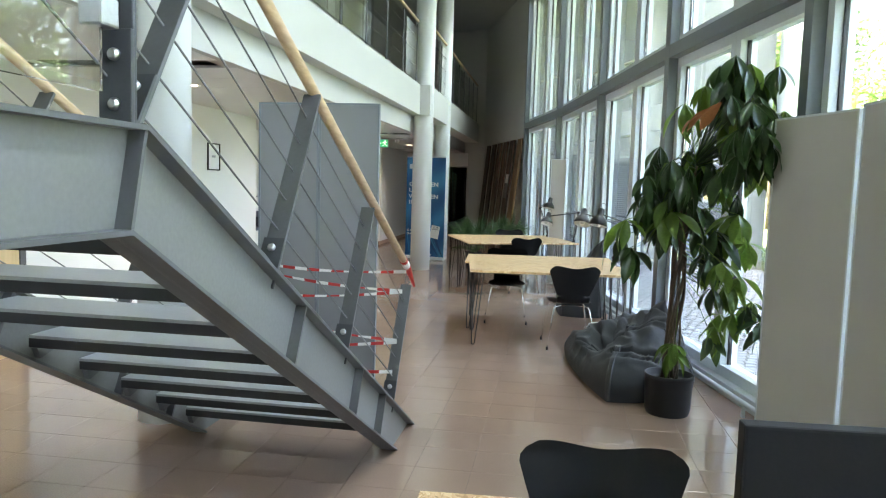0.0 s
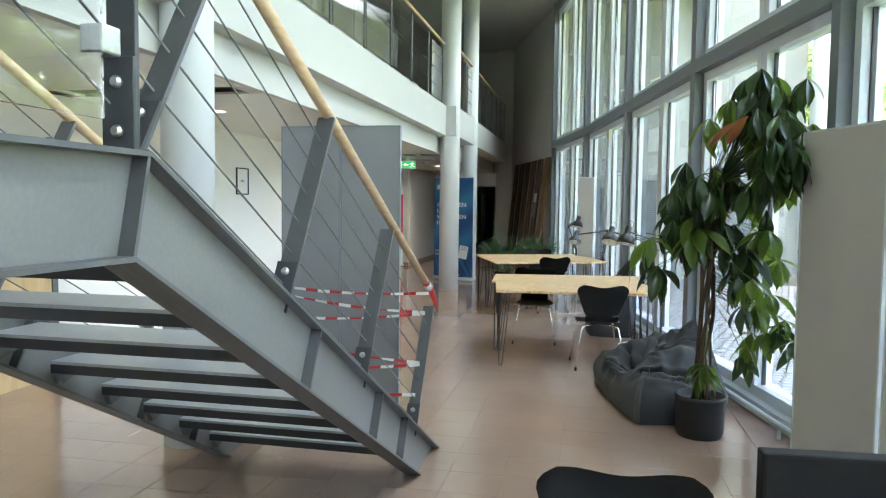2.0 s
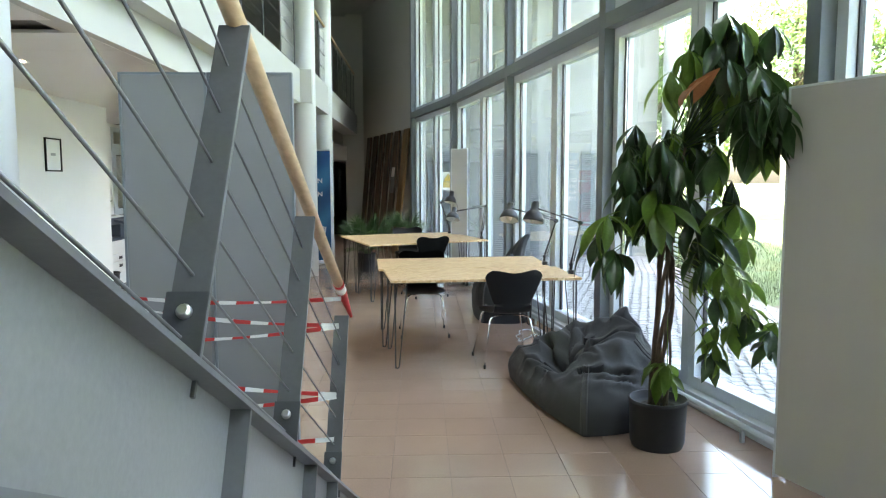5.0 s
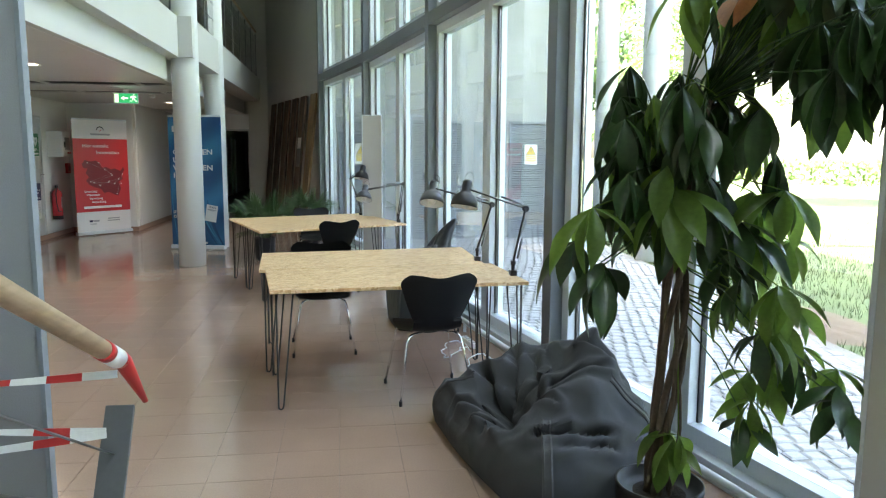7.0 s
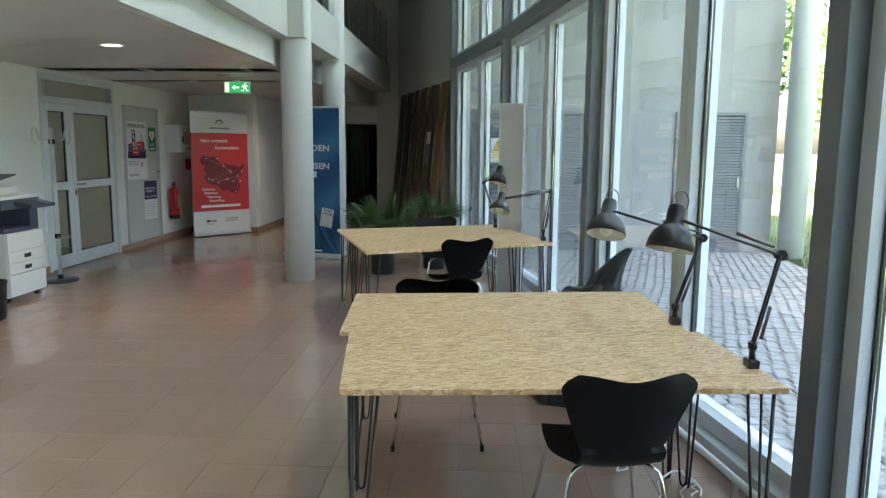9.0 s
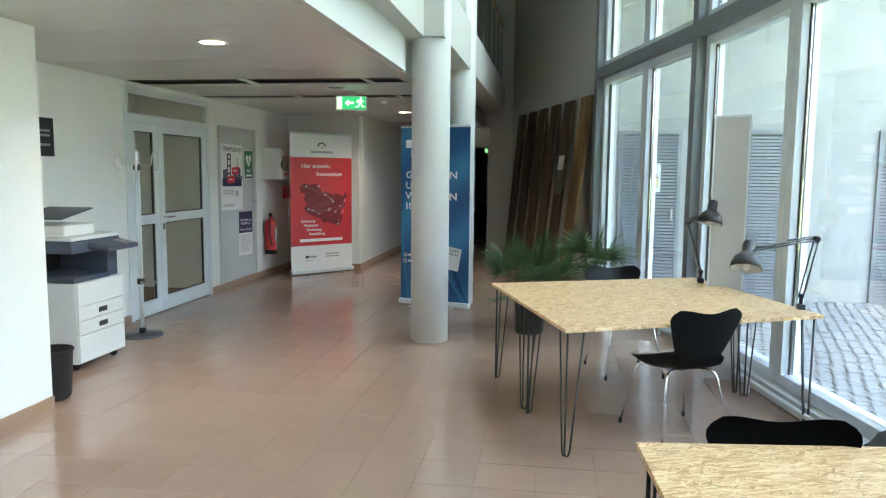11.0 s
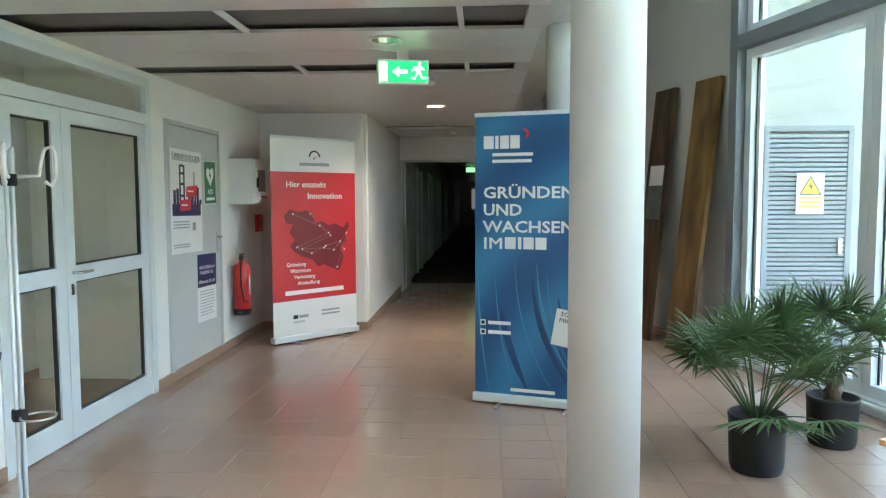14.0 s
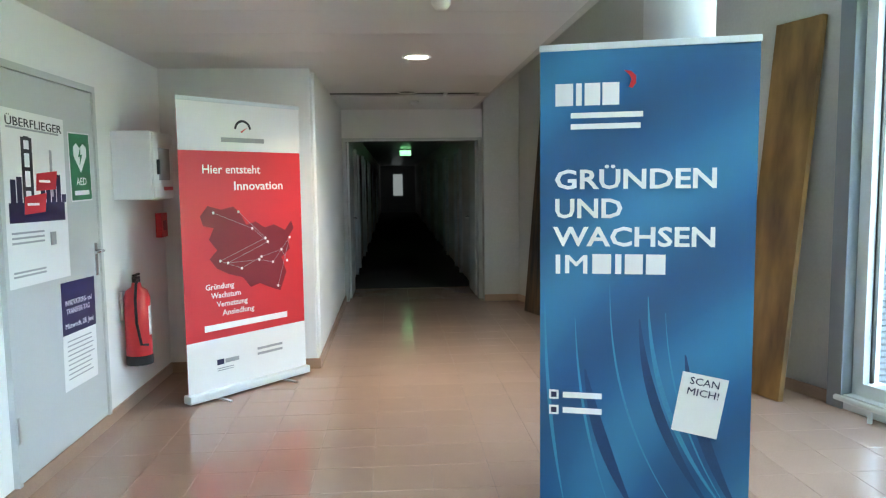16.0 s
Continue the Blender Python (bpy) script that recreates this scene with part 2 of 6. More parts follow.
# ---------------------------------------------------------------- mesh tools
def box(bm, x0, x1, y0, y1, z0, z1, m=None):
    vs = [bm.verts.new((x, y, z)) for x in (x0, x1) for y in (y0, y1) for z in (z0, z1)]
    for f in ((0, 1, 3, 2), (4, 6, 7, 5), (0, 4, 5, 1), (2, 3, 7, 6), (0, 2, 6, 4), (1, 5, 7, 3)):
        bm.faces.new([vs[i] for i in f])
    if m is not None:
        bmesh.ops.transform(bm, matrix=m, verts=vs)
    return vs


def boxed(x0, x1, y0, y1, z0, z1, bevel=0.0, m=None):
    bm = bmesh.new()
    box(bm, x0, x1, y0, y1, z0, z1, m)
    if bevel:
        bmesh.ops.bevel(bm, geom=bm.edges[:], offset=bevel, segments=2, affect="EDGES", profile=0.6)
    return bm


def tube(bm, pts, r, seg=10, close=True):
    """A round tube along points; r is one radius or one for each point."""
    pts = [Vector(p) for p in pts]
    rs = r if isinstance(r, (list, tuple)) else [r] * len(pts)
    rings, side = [], None
    for i, p in enumerate(pts):
        d = (pts[min(i + 1, len(pts) - 1)] - pts[max(i - 1, 0)]).normalized()
        if side is None:
            side = d.orthogonal().normalized()
        side = (side - d * side.dot(d)).normalized()
        up = d.cross(side)
        rings.append([bm.verts.new(p + rs[i] * (math.cos(a) * side + math.sin(a) * up))
                      for a in (2 * math.pi * k / seg for k in range(seg))])
    for a, b in zip(rings, rings[1:]):
        for k in range(seg):
            f = bm.faces.new((a[k], a[(k + 1) % seg], b[(k + 1) % seg], b[k]))
            f.smooth = True
    if close:
        bm.faces.new(list(reversed(rings[0])))
        bm.faces.new(rings[-1])
    return bm


def tubed(pts, r, seg=10):
    return tube(bmesh.new(), pts, r, seg)


def lathe(profile, seg=28, cap=True):
    """Turned shape from (radius, height) pairs."""
    bm = bmesh.new()
    rings = [[bm.verts.new((r * math.cos(2 * math.pi * k / seg), r * math.sin(2 * math.pi * k / seg), z)) for k in range(seg)]
             for r, z in profile]
    for a, b in zip(rings, rings[1:]):
        for k in range(seg):
            bm.faces.new((a[k], a[(k + 1) % seg], b[(k + 1) % seg], b[k])).smooth = True
    if cap:
        bm.faces.new(list(reversed(rings[0])))
        bm.faces.new(rings[-1])
    return bm


def prism(pts, h0, h1, axis="z"):
    """A flat outline pushed from h0 to h1 along an axis."""
    bm = bmesh.new()
    put = {"z": lambda a, b, h: (a, b, h), "x": lambda a, b, h: (h, a, b), "y": lambda a, b, h: (a, h, b)}[axis]
    lo = [bm.verts.new(put(a, b, h0)) for a, b in pts]
    hi = [bm.verts.new(put(a, b, h1)) for a, b in pts]
    bm.faces.new(lo), bm.faces.new(list(reversed(hi)))
    for i in range(len(pts)):
        j = (i + 1) % len(pts)
        bm.faces.new((lo[i], hi[i], hi[j], lo[j]))
    bmesh.ops.recalc_face_normals(bm, faces=bm.faces[:])
    return bm


def moved(bm, m):
    bmesh.ops.transform(bm, matrix=m, verts=bm.verts[:])
    return bm


def finish(name, bm, material, smooth=False):
    me = bpy.data.meshes.new(name)
    bmesh.ops.recalc_face_normals(bm, faces=bm.faces[:])
    bm.to_mesh(me)
    bm.free()
    me.materials.append(material)
    if smooth:
        for p in me.polygons:
            p.use_smooth = True
        me.set_sharp_from_angle(angle=0.75)
    return new(name, me)


def part(name, bm, material, parent, label="", smooth=False, m=None):
    ob = finish(name, bm, material, smooth)
    ob.parent = parent
    if m is not None:
        ob.matrix_basis = m
    if label:
        tagged(ob, label)
    return ob


def thing(name, label, category, m=None, group=""):
    ob = new(name)
    ob.empty_display_size = 0.1
    if m is not None:
        ob.matrix_basis = m
    return tagged(ob, label, category, group)


def solid(name, bm, material, label, category, kind="", group="", m=None, smooth=False):
    ob = finish(name, bm, material, smooth)
    if m is not None:
        ob.matrix_basis = m
    return tagged(ob, label, category, group, kind)


def words(name, text, size, material, parent, m, label="", align="LEFT", width=1.0, thick=0.0006, heavy=0.004):
    """Writing in the built-in font, as a thin mesh."""
    cu = bpy.data.curves.new(name, "FONT")
    cu.body, cu.size, cu.align_x, cu.extrude, cu.resolution_u = text, size, align, thick, 2
    cu.offset = size * heavy * (0.25 if "M" in text else 1.0)
    tmp = bpy.data.objects.new(name, cu)
    me = bpy.data.meshes.new_from_object(tmp)
    bpy.data.objects.remove(tmp)
    bpy.data.curves.remove(cu)
    me.materials.append(material)
    ob = new(name, me)
    ob.parent = parent
    ob.matrix_basis = m @ Matrix.Diagonal((width, 1, 1, 1))
    if label:
        tagged(ob, label)
    return ob


def span(a, b, w0, w1, z0, z1, bevel=0.0):
    """A straight bar from plan point a to b; w0..w1 is its reach to the right-hand side, z0..z1 its height."""
    a, b = Vector((*a, 0)), Vector((*b, 0))
    d = b - a
    m = Matrix.Translation(a) @ Matrix.Rotation(math.atan2(d.y, d.x), 4, "Z")
    return boxed(0, d.length, -w1, -w0, z0, z1, bevel, m)

# ---------------------------------------------------------------- structure
# plan line of the glass wall (inner face of the posts), from the far end back past the start
GLASS = [(-0.79, 12.93), (-0.08, 10.01), (0.475, 6.93), (0.965, 4.11), (1.46, 1.65), (1.75, -0.85), (1.92, -3.6), (1.98, -6.4), (1.98, -9.2)]
TOP = 5.95


def glass_x(y):
    for (xa, ya), (xb, yb) in zip(GLASS, GLASS[1:]):
        if ya >= y >= yb:
            return xa + (xb - xa) * (y - ya) / (yb - ya)
    return GLASS[0][0] if y > GLASS[0][1] else GLASS[-1][0]


def structure(name, bm, material, label, category):
    return solid(name, bm, material, label, category, "structure")


floor = structure("floor", prism([(-6.3, -9.2)] + [(x + 0.1, y) for x, y in reversed(GLASS)] + [(-2.0, 17.8), (-2.5, 18.9), (-6.3, 18.9)], -0.25, -0.004),
                  M_GROUT, "polished terracotta tile floor with thin dark joints", "floor")

# walls
wl = structure("wall_left", boxed(-5.85, -5.63, 7.0, 9.82, 0, 2.48), M_WALL, "white painted plaster wall beside glazed doors", "wall")
structure("wall_left_above_doors", boxed(-5.85, -5.63, 9.82, 11.63, 2.43, 2.48), M_WALL, "white painted strip above the glazed doors", "wall")
structure("wall_left_doors", boxed(-5.85, -5.63, 11.63, 14.40, 0, 2.48), M_WALL, "white painted wall with a grey service door", "wall")
structure("wall_jog", boxed(-5.85, -4.43, 14.36, 14.55, 0, 2.48), M_WALL, "white painted wall behind a red banner", "wall")
structure("wall_corridor_left", boxed(-4.60, -4.41, 14.55, 17.75, 0, 2.48), M_WALL, "white painted corridor wall", "wall")
structure("wall_block", boxed(-5.85, -4.60, -9.2, 7.27, 0, 2.48), M_WALL, "white painted wall block by the stairs", "wall")
structure("wall_corridor_right", boxed(-2.60, -2.06, 17.55, 17.8, 0, TOP), M_GREYWALL, "pale grey wall beside the corridor doors", "wall")
structure("wall_end", span((-0.74, 12.98), (-2.16, 17.6), 0.0, 0.25, 0, TOP), M_GREYWALL, "tall grey wall with boards leaning on it", "wall")
structure("wall_upper_left", boxed(-6.5, -6.3, -9.4, 18.3, 3.3, TOP), M_WALL, "white wall of the upper gallery", "wall")
structure("wall_upper_end", boxed(-6.5, -2.06, 17.8, 18.0, 2.48, TOP), M_GREYWALL, "grey end wall of the upper gallery", "wall")
structure("ceiling_high", boxed(-6.6, 2.6, -9.4, 18.4, TOP, TOP + 0.4), M_HIGHCEIL, "grey ceiling high over the hall", "ceiling")
# unseen block, added so the sun leaves the cobbles in shadow
structure("roof_storeys", boxed(-16, 2.6, -30, 18.4, TOP + 0.42, 9.2), M_RENDER, "unseen block over the hall added to shade the yard", "building")

# lower soffit with dark service slots
bm = bmesh.new()
edges_y = [-9.2, 2.2, 2.55, 9.88, 10.38, 11.42, 11.78, 16.0, 16.3, 17.78]
for i in range(0, len(edges_y), 2):
    y = edges_y[i]
    n = max(1, round((edges_y[i + 1] - y) / 0.62))
    for k in range(n):
        a = y + (edges_y[i + 1] - y) * k / n
        b = y + (edges_y[i + 1] - y) * (k + 1) / n
        box(bm, -5.9, -2.73, a + 0.002, b - 0.002, 2.48, 2.50)
structure("ceiling_low", bm, M_CEIL, "pale grey metal panel ceiling under the gallery", "ceiling")
# sheet over the slots; the void's shade is put into its grey
structure("ceiling_void", boxed(-5.9, -2.73, -9.2, 17.78, 2.53, 2.60), M_VOID, "grey sheet standing for the unlit void above the ceiling panels", "ceiling")
bm = bmesh.new()
for ya, yb in ((2.2, 2.55), (9.88, 10.38), (11.42, 11.78), (16.0, 16.3)):
    for x in (-4.45, -3.2):
        box(bm, x, x + 0.03, ya, yb, 2.478, 2.50)
structure("trim_slot_bars", bm, M_WHITE, "white bars across the ceiling slots", "trim")

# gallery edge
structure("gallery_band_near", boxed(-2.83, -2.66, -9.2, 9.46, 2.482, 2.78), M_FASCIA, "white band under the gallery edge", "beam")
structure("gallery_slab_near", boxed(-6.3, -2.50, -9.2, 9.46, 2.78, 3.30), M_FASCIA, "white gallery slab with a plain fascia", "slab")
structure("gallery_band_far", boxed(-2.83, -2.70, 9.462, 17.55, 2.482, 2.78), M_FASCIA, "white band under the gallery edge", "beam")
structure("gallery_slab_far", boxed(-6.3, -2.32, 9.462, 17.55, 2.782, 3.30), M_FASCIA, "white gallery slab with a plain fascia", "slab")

# corridor beyond the double doors
structure("corridor_wall_left", boxed(-4.7, -4.41, 17.75, 46, 0, 2.48), M_WALL, "dim corridor wall", "wall")
structure("corridor_wall_right", boxed(-2.60, -2.3, 17.8, 46, 0, 2.48), M_WALL, "dim corridor wall", "wall")
structure("corridor_ceiling", boxed(-4.7, -2.3, 17.8, 46, 2.4, 2.5), M_CEIL, "dim corridor ceiling", "ceiling")
structure("corridor_carpet", boxed(-4.42, -2.60, 18.9, 46, -0.1, 0.0), mat("dark_carpet", (0.05, 0.05, 0.052), 0.95, vary=0.2, fine=200, bump=0.3), "dark grey corridor carpet", "carpet")
structure("corridor_lintel", boxed(-4.41, -2.60, 17.72, 17.9, 2.12, 2.48), M_WALL, "white wall over the corridor doors", "wall")
structure("corridor_end", boxed(-4.7, -2.3, 46, 46.2, 0, 2.5), M_GREYWALL, "far end wall of the corridor", "wall")


def column(name, x, y, r, z1, label):
    structure(name, moved(lathe([(r, 0), (r, z1)], 40), pose(x, y, 0)), M_COLUMN, label, "column")


column("column_1", -2.47, 9.70, 0.177, TOP, "round pale grey concrete column")
column("column_2", -2.43, 11.68, 0.160, TOP, "round pale grey concrete column")
column("column_3", -2.52, 1.05, 0.165, TOP, "round pale grey concrete column behind the stairs")

# skirting
for i, (a, b) in enumerate([((-5.63, 11.63), (-5.63, 14.36)), ((-5.63, 14.36), (-4.41, 14.36)), ((-4.41, 14.345), (-4.41, 17.72)), ((-5.63, 7.27), (-5.63, 9.82)), ((-4.60, -9.2), (-4.60, 7.27))]):
    structure(f"baseboard_{i + 1}", span(a, b, -0.001, 0.014, 0.0, 0.085, 0.002), M_SKIRT, "terracotta tile skirting", "skirting")
structure("baseboard_6", span((-2.16, 17.55), (-0.77, 12.98), -0.001, 0.014, 0.0, 0.085, 0.002), M_SKIRT, "terracotta tile skirting", "skirting")
structure("baseboard_7", span((-2.60, 17.55), (-2.16, 17.55), -0.001, 0.014, 0.0, 0.085, 0.002), M_SKIRT, "terracotta tile skirting", "skirting")


# glass wall: every bay between two posts is a window with its frame bars and panes
def window_bay(i, a, b):
    d = Vector((b[0] - a[0], b[1] - a[1]))
    L = d.length
    w = tagged(new(f"window_{i}"), "tall glazed bay with grey steel posts and pale frames", "window", kind="structure")
    w.matrix_basis = pose(a[0], a[1], 0, 0, 0, math.degrees(math.atan2(d.y, d.x)))
    # local x runs along the bay towards the start, local +y points outdoors
    part("post", boxed(-0.06, 0.06, -0.02, 0.22, 0, TOP, 0.004), M_MULL, w)
    part("transom", boxed(0.06, L - 0.06, -0.02, 0.14, 2.83, 2.955, 0.004), M_MULL, w)
    part("sill", boxed(0.06, L - 0.06, 0.0, 0.22, 0.0, 0.10, 0.004), M_ALU, w)
    part("head", boxed(0.06, L - 0.06, 0.0, 0.22, TOP - 0.16, TOP, 0.004), M_MULL, w)
    mid = L * 0.52
    for z0, z1 in ((0.10, 2.83), (2.955, TOP - 0.16)):
        for x0, x1 in ((0.06, mid), (mid, L - 0.06)):
            bm = bmesh.new()
            fw = 0.085
            box(bm, x0 + 0.002, x0 + fw, 0.07, 0.21, z0, z1)
            box(bm, x1 - fw, x1 - 0.002, 0.07, 0.21, z0, z1)
            box(bm, x0 + fw, x1 - fw, 0.07, 0.21, z0, z0 + fw)
            box(bm, x0 + fw, x1 - fw, 0.07, 0.21, z1 - fw, z1)
            part("window_frame", bm, M_ALU, w)
            bm = bmesh.new()
            g = 0.012
            for xx in (x0 + fw, x1 - fw - g):
                box(bm, xx, xx + g, 0.125, 0.16, z0 + fw, z1 - fw)
            part("gasket", bm, M_SLOT, w)
            p = part("pane", boxed(x0 + fw + g, x1 - fw - g, 0.138, 0.146, z0 + fw, z1 - fw), M_GLASS, w)
            p.visible_shadow = False
    return w


for i, (a, b) in enumerate(zip(GLASS, GLASS[1:])):
    window_bay(i + 1, a, b)

# strip lamps added at the window heads to boost the sky's light indoors
for a, b in list(zip(GLASS, GLASS[1:]))[0:7]:
    d = Vector((b[0] - a[0], b[1] - a[1]))
    fill_lamp = new("window_skylight", bpy.data.lights.new("window_skylight", "AREA"))
    fill_lamp.data.shape, fill_lamp.data.size, fill_lamp.data.size_y = "RECTANGLE", d.length - 0.3, 0.30
    fill_lamp.data.energy, fill_lamp.data.color = 1.25, (0.66, 0.86, 1.0)
    fill_lamp.data.spread = radians(125)
    mx, my = (a[0] + b[0]) / 2, (a[1] + b[1]) / 2
    inward = Vector((d.y, -d.x)).normalized()
    fill_lamp.matrix_world = look((mx + 0.02 * inward.x, my + 0.02 * inward.y, 5.62), (mx + inward.x * 1.0, my + inward.y * 1.0, 4.1))
structure("post_end", boxed(1.92, 2.2, -9.25, -9.1, 0, TOP), M_MULL, "grey steel end post", "post")

# outdoors
M_SAND = mat("joint_sand", (0.20, 0.19, 0.165), 0.95, vary=0.25, scale=8, fine=60, bump=0.4)
structure("ground", boxed(-60, 260, -200, 300, -0.5, -0.12), M_GRASS, "open lawn reaching the distance", "ground")
yard = structure("yard", prism([(1.0, 13.1), (4.40, 13.1), (4.10, 9.0), (3.72, 4.0), (3.12, -4.0), (2.72, -9.5), (2.05, -9.5), (2.05, -3.6), (1.60, 1.65), (1.10, 4.11), (0.61, 6.93), (0.05, 10.01), (-0.62, 12.93), (-0.62, 13.1)], -0.3, -0.075), M_SAND, "sand bed between granite cobbles", "paving")
structure("annex_wall", boxed(-0.7, 4.40, 13.12, 22, -0.3, 7.5), M_RENDER, "rough pale rendered annex wall", "wall")

# ---------------------------------------------------------------- steel stairs
# local axes: -y goes up the flight, x across it; origin on the floor at the outer foot of the camera-side stringer
STAIR = pose(-0.913, 0.805, 0, 0, 0, -0.8)
RISE, RUN, WIDTH, DEPTH, FL = 0.168, 0.304, 1.30, 0.240, 0.10
SLOPE = RISE / RUN
COSL = RUN / math.hypot(RISE, RUN)
VDEP = DEPTH / COSL
BEND_Y, BEND_Z = -2.597, 2.597 * SLOPE
LAND_Y = -5.4
stair = thing("staircase", "grey painted steel staircase with open treads and cable balustrade", "staircase", STAIR)


def stringer(side, drop=0.0):
    """An I-shaped stringer with flanges and stiffeners; side is the x of its web, drop shifts it down the slope."""
    top_bend = (BEND_Y + DEPTH * math.tan(math.atan(SLOPE) / 2), BEND_Z + DEPTH)
    foot_hi = VDEP / SLOPE
    back = drop / SLOPE
    top_bend = (top_bend[0] - back, top_bend[1])
    low = [(-back, 0.0), (BEND_Y - back, BEND_Z), (LAND_Y, BEND_Z)]
    high = [(foot_hi - back, 0.0), top_bend, (LAND_Y, BEND_Z + DEPTH)]
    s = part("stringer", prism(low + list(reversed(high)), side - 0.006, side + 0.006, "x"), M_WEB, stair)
    # flanges darker than the web: their undersides' shade is put into the colour
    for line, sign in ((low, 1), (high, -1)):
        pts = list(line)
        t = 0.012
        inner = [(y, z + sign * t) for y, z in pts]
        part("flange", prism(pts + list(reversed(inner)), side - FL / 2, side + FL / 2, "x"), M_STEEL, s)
    # stiffeners, square to the flight
    ux, uz = -COSL, SLOPE * COSL
    for along in (0.45, 0.98, 1.87, 2.82):
        if along < 2.7:
            y0, z0 = along * ux - back, along * uz
            y1, z1 = y0 + DEPTH * uz, z0 + DEPTH * COSL
        else:
            y0, z0 = BEND_Y - back, BEND_Z
            y1, z1 = top_bend
        dy, dz = 0.006 * ux, 0.006 * uz
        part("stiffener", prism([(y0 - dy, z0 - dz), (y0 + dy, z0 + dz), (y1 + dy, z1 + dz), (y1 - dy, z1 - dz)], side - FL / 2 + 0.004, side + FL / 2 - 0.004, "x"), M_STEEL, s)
    return top_bend


TOPB = stringer(-FL / 2)
stringer(-WIDTH + FL / 2)
for k in range(8):
    z = RISE * (k + 1) + 0.07
    y = -RUN * k
    bm = boxed(-WIDTH + FL, -FL, y - 0.25, y, z - 0.012, z)
    tr = part("tread", bm, M_TREAD, stair)
    # tread edges near black: the shade on their backlit faces is painted in
    for ya in (y - 0.008, y - 0.25):
        part("lip", boxed(-WIDTH + FL, -FL, ya, ya + 0.008, z - 0.050, z - 0.0125), M_BLACKSTEEL, tr)
    part("bracket", prism([(y - 0.06, z - 0.055), (y - 0.24, z - 0.055), (y - 0.22, z - 0.10)], -WIDTH + FL + 0.002, -WIDTH + FL + 0.03, "x"), M_STEEL, tr)
part("landing", boxed(-WIDTH + FL, -FL, LAND_Y, BEND_Y + 0.1, BEND_Z + DEPTH - 0.06, BEND_Z + DEPTH - 0.012), M_STEEL, stair)


def flat_post(y0, z0, length, x, lean=0.57, w=0.068, t=0.015, shoe=True):
    """A leaning flat bar bolted to a shoe on the stringer."""
    m = Matrix.Translation((x, y0, z0)) @ Matrix.Rotation(-lean, 4, "X")
    p = part("baluster", boxed(-w / 2, w / 2, -t / 2, t / 2, 0.0, length, 0.002, m), M_STEEL, stair)
    if shoe:
        part("shoe", boxed(-w / 2 - 0.004, w / 2 + 0.004, -t / 2 - 0.012, -t / 2, -0.03, 0.16, 0.002, m), M_DSTEEL, p)
        for h in (0.035, 0.12):
            part("bolt", moved(lathe([(0.014, 0), (0.014, 0.006), (0.009, 0.014)], 12), m @ pose(0, -t / 2 - 0.012, h, 90, 0, 0)), M_BOLT, p)
    return m


def on_top(y):
    return (VDEP / SLOPE - y) * SLOPE


POSTS = [0.06, -0.88, -1.71, -2.498]
for x in (-0.075, -WIDTH + 0.075):
    for y in POSTS:
        flat_post(y - 0.02, on_top(y), 0.80, x)
    # handrail and its cables, parallel to the flight
    rail = part("handrail", tubed([(x, 0.485, 1.028), (x, -3.2, 1.028 + 3.685 * 0.495)], 0.0225, 18), M_RAIL, stair)
    for k in range(6):
        h = 0.07 + 0.122 * k
        dy, dz = h * math.sin(0.57), h * math.cos(0.57)
        p0 = (x, POSTS[0] + dy - 0.02, on_top(POSTS[0]) + dz)
        p1 = (x, -3.0 + dy, on_top(-3.0) + dz)
        part("cable", tubed([p0, p1], 0.003, 6), M_CABLE, stair)

# ---------------------------------------------------------------- tables
def hairpin(name, parent, x, y, h, ang):
    """A leg of three thin rods meeting at the foot."""
    bm = bmesh.new()
    ca, sa = math.cos(ang), math.sin(ang)
    foot = Vector((x, y, 0.008))
    def at(dx, dy, z):
        return Vector((x + dx * ca - dy * sa, y + dx * sa + dy * ca, z))

    for (ax, ay), (bx, by) in (((0.0, 0.0), (0.10, 0.0)), ((0.0, 0.004), (0.0, 0.10))):
        u = Vector((bx - ax, by - ay)).normalized() * 0.014
        tube(bm, [at(ax, ay, h), at(ax, ay, 0.03), at(ax + u.x * 0.3, ay + u.y * 0.3, 0.012), at(ax + u.x, ay + u.y, 0.006), at(ax + u.x * 1.8, ay + u.y * 1.8, 0.014), at(ax + u.x * 2.2, ay + u.y * 2.2, 0.035), at(bx, by, h)], 0.0055, 8)
    box(bm, *sorted((at(-0.02, 0, 0).x, at(0.12, 0.12, 0).x)), *sorted((at(0, -0.02, 0).y, at(0.12, 0.12, 0).y)), h - 0.004, h - 0.0005)
    return part(name, bm, M_BLACKSTEEL, parent)


def table(label, corners, h=0.745, group=""):
    """An OSB board on hairpin legs; corners in plan order."""
    cx = sum(c[0] for c in corners) / 4
    cy = sum(c[1] for c in corners) / 4
    ang = math.atan2(corners[1][1] - corners[0][1], corners[1][0] - corners[0][0])
    t = thing("desk", label, "desk", pose(cx, cy, 0, 0, 0, math.degrees(ang)), group)
    inv = t.matrix_basis.inverted()
    loc = [(inv @ Vector((*c, 0))).to_2d() for c in corners]
    bm = prism([tuple(v) for v in loc], h - 0.022, h)
    bmesh.ops.bevel(bm, geom=bm.edges[:], offset=0.002, segments=1, affect="EDGES")
    part("tabletop", bm, M_OSB, t)
    for v, a in zip(loc, (0, 90, 180, 270)):
        k = Vector(v) * 1.0
        k.x -= math.copysign(0.035, k.x)
        k.y -= math.copysign(0.035, k.y)
        hairpin("leg", t, k.x, k.y, h - 0.022, radians(a))
    return t


